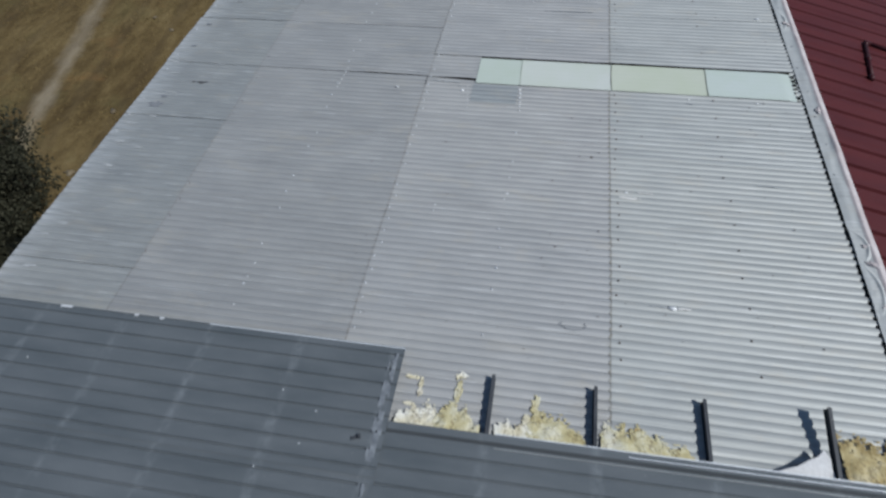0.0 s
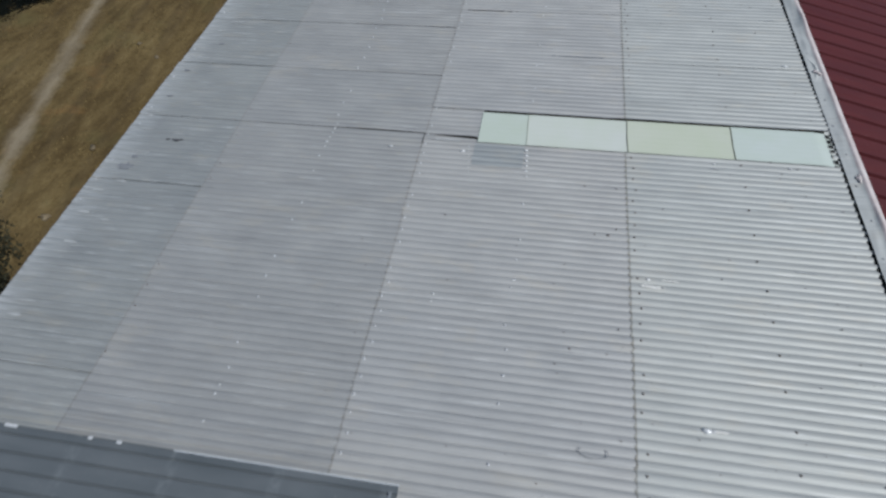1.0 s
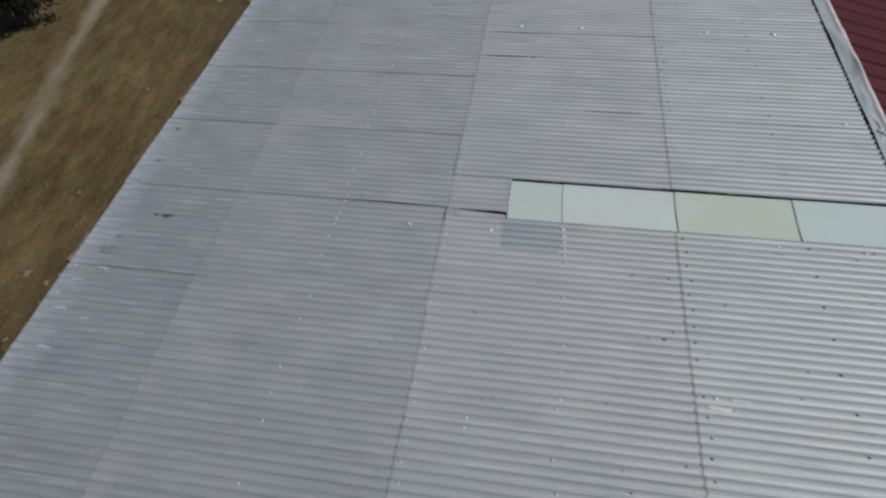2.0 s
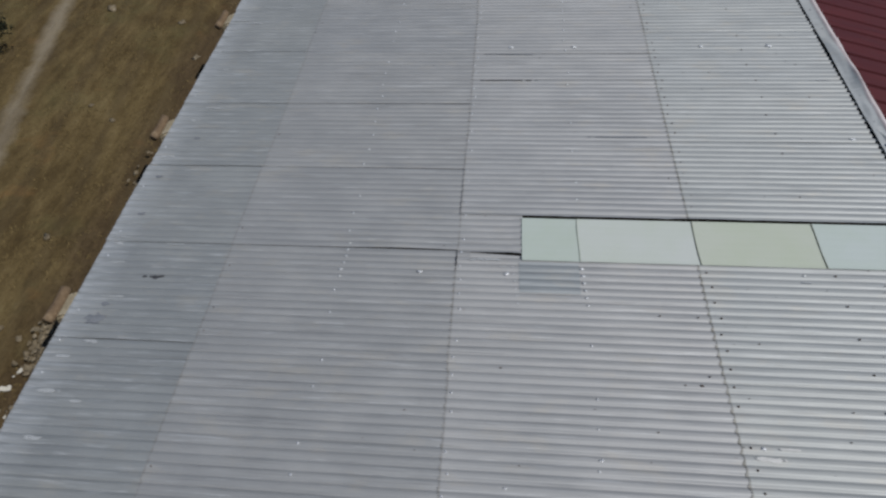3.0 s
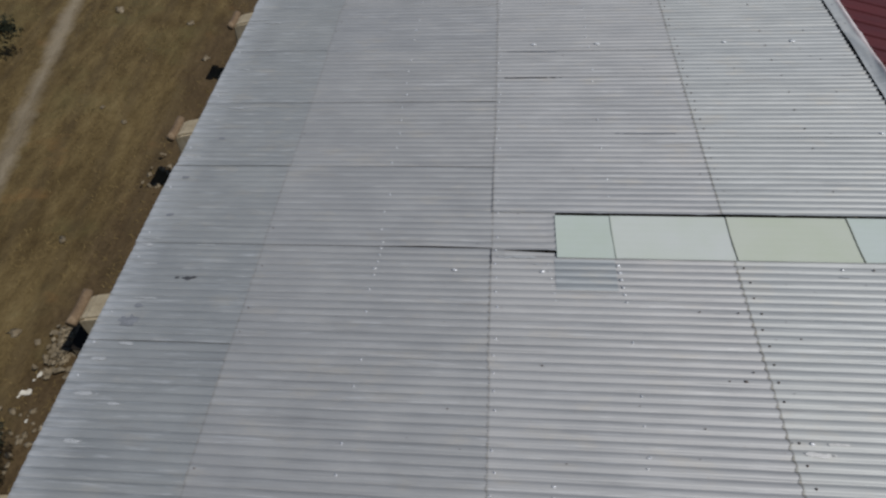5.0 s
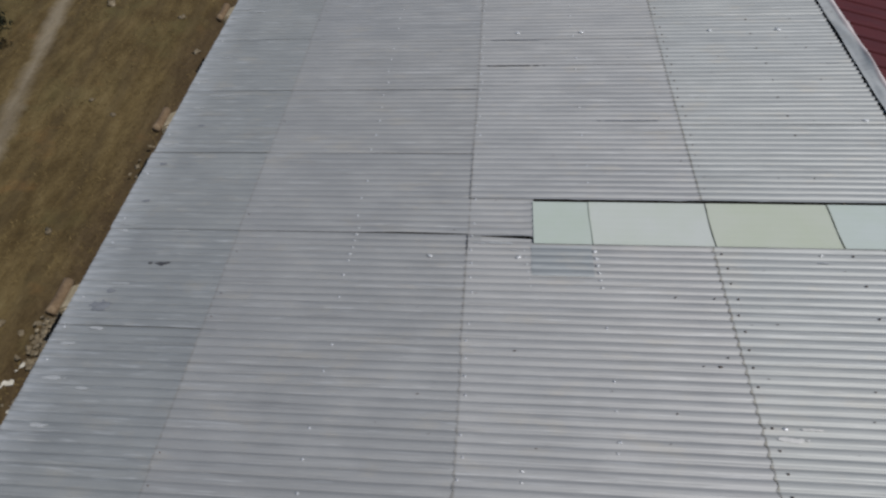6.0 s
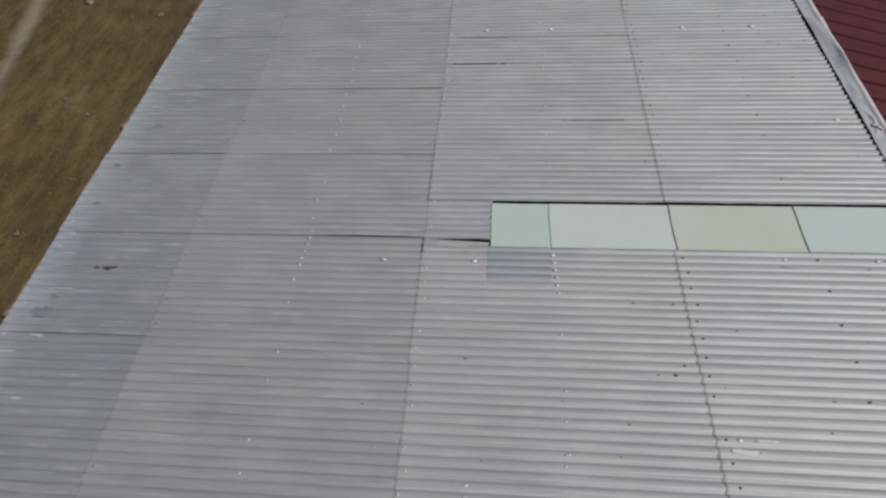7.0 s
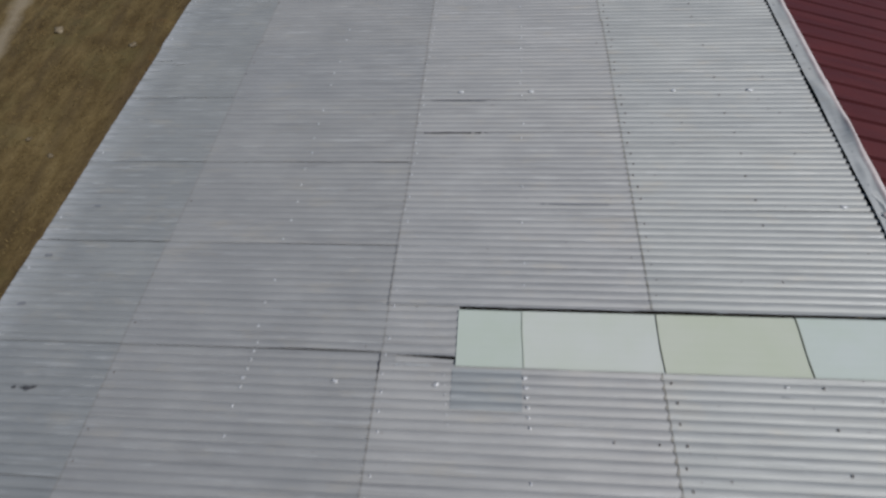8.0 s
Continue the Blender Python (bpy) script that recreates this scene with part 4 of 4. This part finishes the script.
def rubble(y, seed, n):
    """Loose masonry spilled on the ground round a black-painted opening."""
    r = random.Random(seed)
    t = thing("rubble_heap", Matrix.Translation((0, y, 0)), "heap of broken pale masonry beside a buttress", "rubble", "rubble heaps")
    bm = bmesh.new()
    for k in range(n):
        lump(bm, (-5.68 + r.gauss(0, 0.12), r.gauss(0, 0.20), 0.02), (0.05, 0.05, 0.04), k + seed, 1, 1.0)
    tagged(part("core", bm, STONE, t), kind="stuff")
    for k in range(n):
        bm = bmesh.new()
        w = r.uniform(0.014, 0.042)
        lump(bm, (0, 0, 0), (w * r.uniform(0.9, 2.0), w, w * 0.7), k + seed * 5, 1, 1.3)
        ob = part("stone", bm, STONE, t)
        ob.matrix_basis = pose(-5.64 + r.gauss(0, 0.14), r.gauss(0, 0.22), 0.07 + r.uniform(0, 0.10), r.uniform(-30, 30), r.uniform(-30, 30), r.uniform(0, 360))


rubble(0.10, 3, 80)
rubble(3.80, 5, 6)


def hatch(x, y):
    """A low kerb with a black cover, added in place of a shadowed opening."""
    t = thing("hatch", Matrix.Translation((x, y, 0)), "black cover and kerb added to stand for a shadowed opening", "hatch", "hatches along the long wall")
    for x0, x1, y0, y1 in ((-0.30, 0.30, -0.21, -0.16), (-0.30, 0.30, 0.16, 0.21), (-0.30, -0.22, -0.16, 0.16), (0.22, 0.30, -0.16, 0.16)):
        part("kerb", box(bmesh.new(), x0, x1, y0, y1, -0.2, 0.26, 0.012), STONE, t)
    part("cover", box(bmesh.new(), -0.31, 0.31, -0.22, 0.22, 0.262, 0.285, 0.006), OPENING_SHADE, t, "flat black cover painted as the shade of an opening")
    part("grip", box(bmesh.new(), -0.06, 0.06, -0.012, 0.012, 0.285, 0.305, 0.004), OPENING_SHADE, t)


# black colour stands in for deep shade in an opening
OPENING_SHADE = simple("black_opening_shade", ((0.3, (0.006, 0.004, 0.0025)), (0.6, (0.014, 0.009, 0.005))), 9.0, 0.9, 0.3, 0.004)
for x, y in ((-5.16, 0.13), (-5.00, 3.36), (-4.96, 6.70)):
    hatch(x, y)

# ---- loose stones and litter on the ground ----
def stone(x, y, s, seed, material=STONE, label="loose pale stone on the dry grass", name="stone", category="stone"):
    bm = bmesh.new()
    lump(bm, (0, 0, 0), (s * 1.3, s * 0.9, s * 0.5), seed, 2, 0.9)
    ob = new(name, mesh_of(bm, name, material, True))
    ob.matrix_world = pose(x, y, gz(x, y) + s * 0.25, 0, 0, seed * 77 % 360)
    return tagged(ob, label, category, "loose " + category + "s")


for k, (x, y, s) in enumerate(((-6.84, 4.94, 0.050), (-7.40, 5.29, 0.042), (-6.62, 1.95, 0.055), (-6.70, 8.45, 0.07), (-8.50, 8.80, 0.10), (-6.5, 0.2, 0.07), (-5.95, 7.2, 0.07))):
    stone(x, y, s, k + 2, STONE, "pale stone lying on the dry grass")
r = random.Random(41)
for k in range(34):
    stone(-5.55 + r.gauss(-0.1, 0.32), -1.15 + r.gauss(0, 0.35), r.uniform(0.016, 0.045), k + 60, STONE, "pale rubble stone spilled below the wall")


def torn_sheet(x, y, turn, sx, sy, seed):
    """A crumpled scrap of white sheeting."""
    bm = grid(span(-sx, sx, 26), span(-sy, sy, 22), lambda u, v: 0.02 + 0.05 * abs(noise.noise((u * 6, v * 6, seed))) , 0.004)
    gone = [f for f in bm.faces if (f.calc_center_median().x / sx) ** 2 + (f.calc_center_median().y / sy) ** 2 > 0.55 + 1.5 * noise.noise((f.calc_center_median() * 19) + Vector((seed, 0, 0)))]
    bmesh.ops.delete(bm, geom=gone, context="FACES")
    ob = new("scrap_sheet", mesh_of(bm, "scrap_sheet", LITTER))
    ob.matrix_world = pose(x, y, gz(x, y) + 0.01, 0, 0, turn)
    tagged(ob, "crumpled white scrap of sheeting on the ground", "litter", "white scraps")


torn_sheet(-5.88, -0.70, 66, 0.11, 0.075, 2)
torn_sheet(-5.83, -0.42, 66, 0.12, 0.030, 5)
torn_sheet(-5.72, -1.04, -30, 0.06, 0.030, 8)

# ---- trees ----
def leaf_crown(centre, radii, count, size, seed, clumps):
    """Many small leaf cards gathered in uneven clumps."""
    r = random.Random(seed)
    heads = []
    while len(heads) < clumps:
        p = Vector((r.uniform(-1, 1), r.uniform(-1, 1), r.uniform(-1, 1)))
        if 0.25 < p.length < 1.0:
            heads.append((Vector(centre) + Vector((p.x * radii[0], p.y * radii[1], p.z * radii[2])), r.uniform(0.22, 0.42)))
    verts, faces = [], []
    for k in range(count):
        c, s = heads[r.randrange(clumps)]
        g = Vector((r.gauss(0, 0.40), r.gauss(0, 0.40), r.gauss(0, 0.36)))
        if g.length > 0.85:
            g *= 0.85 / g.length * r.random()
        p = c + g * s
        q = Euler((r.uniform(0, 6.3), r.uniform(0, 6.3), r.uniform(0, 6.3))).to_matrix()
        a = size * r.uniform(0.6, 1.3)
        i = len(verts)
        for u, v, w in ((-1, 0, 0), (0, -0.45, 0.1), (1, 0, -0.1), (0, 0.45, 0.1)):
            verts.append(p + q @ Vector((u * a, v * a, w * a)))
        faces.append((i, i + 1, i + 2, i + 3))
    me = bpy.data.meshes.new("crown")
    me.from_pydata([tuple(v) for v in verts], [], faces)
    return me, heads


def tree(x, y, label, radii, centre_z, count, size, seed, leaf, clumps=46, trunk=0.09):
    t = thing("tree", Matrix.Translation((x, y, 0)), label, "tree")
    me, heads = leaf_crown((0, 0, centre_z), radii, count, size, seed, clumps)
    me.materials.append(leaf)
    ob = new("crown", me)
    ob.parent = t
    bm = bmesh.new()
    path = [(0, 0, -0.1), (0.05, 0.02, centre_z * 0.4), (0.0, -0.04, centre_z * 0.8), (0.03, 0, centre_z + radii[2] * 0.6)]
    for i in range(3):
        seg = tube(bmesh.new(), [path[i], path[i + 1]], trunk * (1 - 0.28 * i), 10)
        tmp = bpy.data.meshes.new("seg")
        seg.to_mesh(tmp)
        seg.free()
        bm.from_mesh(tmp)
        bpy.data.meshes.remove(tmp)
    part("trunk", bm, BARK, t, "", True)
    for c, s in heads[::3]:
        k = 0.35 + 0.5 * min(1.0, max(0.0, c.z / (centre_z + radii[2])))
        start = Vector((0.02, 0, centre_z * k))
        part("limb", tube(bmesh.new(), [start, start.lerp(c, 0.5) + Vector((0, 0, 0.08)), c], 0.022, 6), BARK, t)
    return t


tree(-5.5, -3.15, "dense dark green broadleaf tree beside the eave", (1.55, 1.65, 0.95), 3.0, 150000, 0.026, 4, LEAF, 210)
tree(-10.55, 6.45, "dark needle-leaved tree beyond the footpath", (1.15, 1.25, 0.75), 1.15, 15000, 0.045, 9, NEEDLE, 60)

# ---- dry grass ----
r = random.Random(12)
verts, faces = [], []
for k in range(9000):
    x, y = r.uniform(-13, -3.6), r.uniform(-4, 13)
    if noise.noise((x * 0.9, y * 0.9, 7)) < r.uniform(-0.3, 0.4):
        continue
    if abs(x + 7.62 + 0.228 * y) < 0.35:
        continue
    for b in range(3):
        a, h = r.uniform(0, 6.28), r.uniform(0.015, 0.05)
        px, py = x + r.gauss(0, 0.03), y + r.gauss(0, 0.03)
        z = gz(px, py)
        i = len(verts)
        verts += [(px - 0.008 * math.sin(a), py + 0.008 * math.cos(a), z), (px + 0.008 * math.sin(a), py - 0.008 * math.cos(a), z), (px + 0.06 * math.cos(a), py + 0.06 * math.sin(a), z + h)]
        faces.append((i, i + 1, i + 2))
me = bpy.data.meshes.new("dry_grass")
me.from_pydata(verts, [], faces)
me.materials.append(DRY)
tagged(new("dry_grass", me), "short dry straw-coloured grass tufts", "grass", kind="stuff")
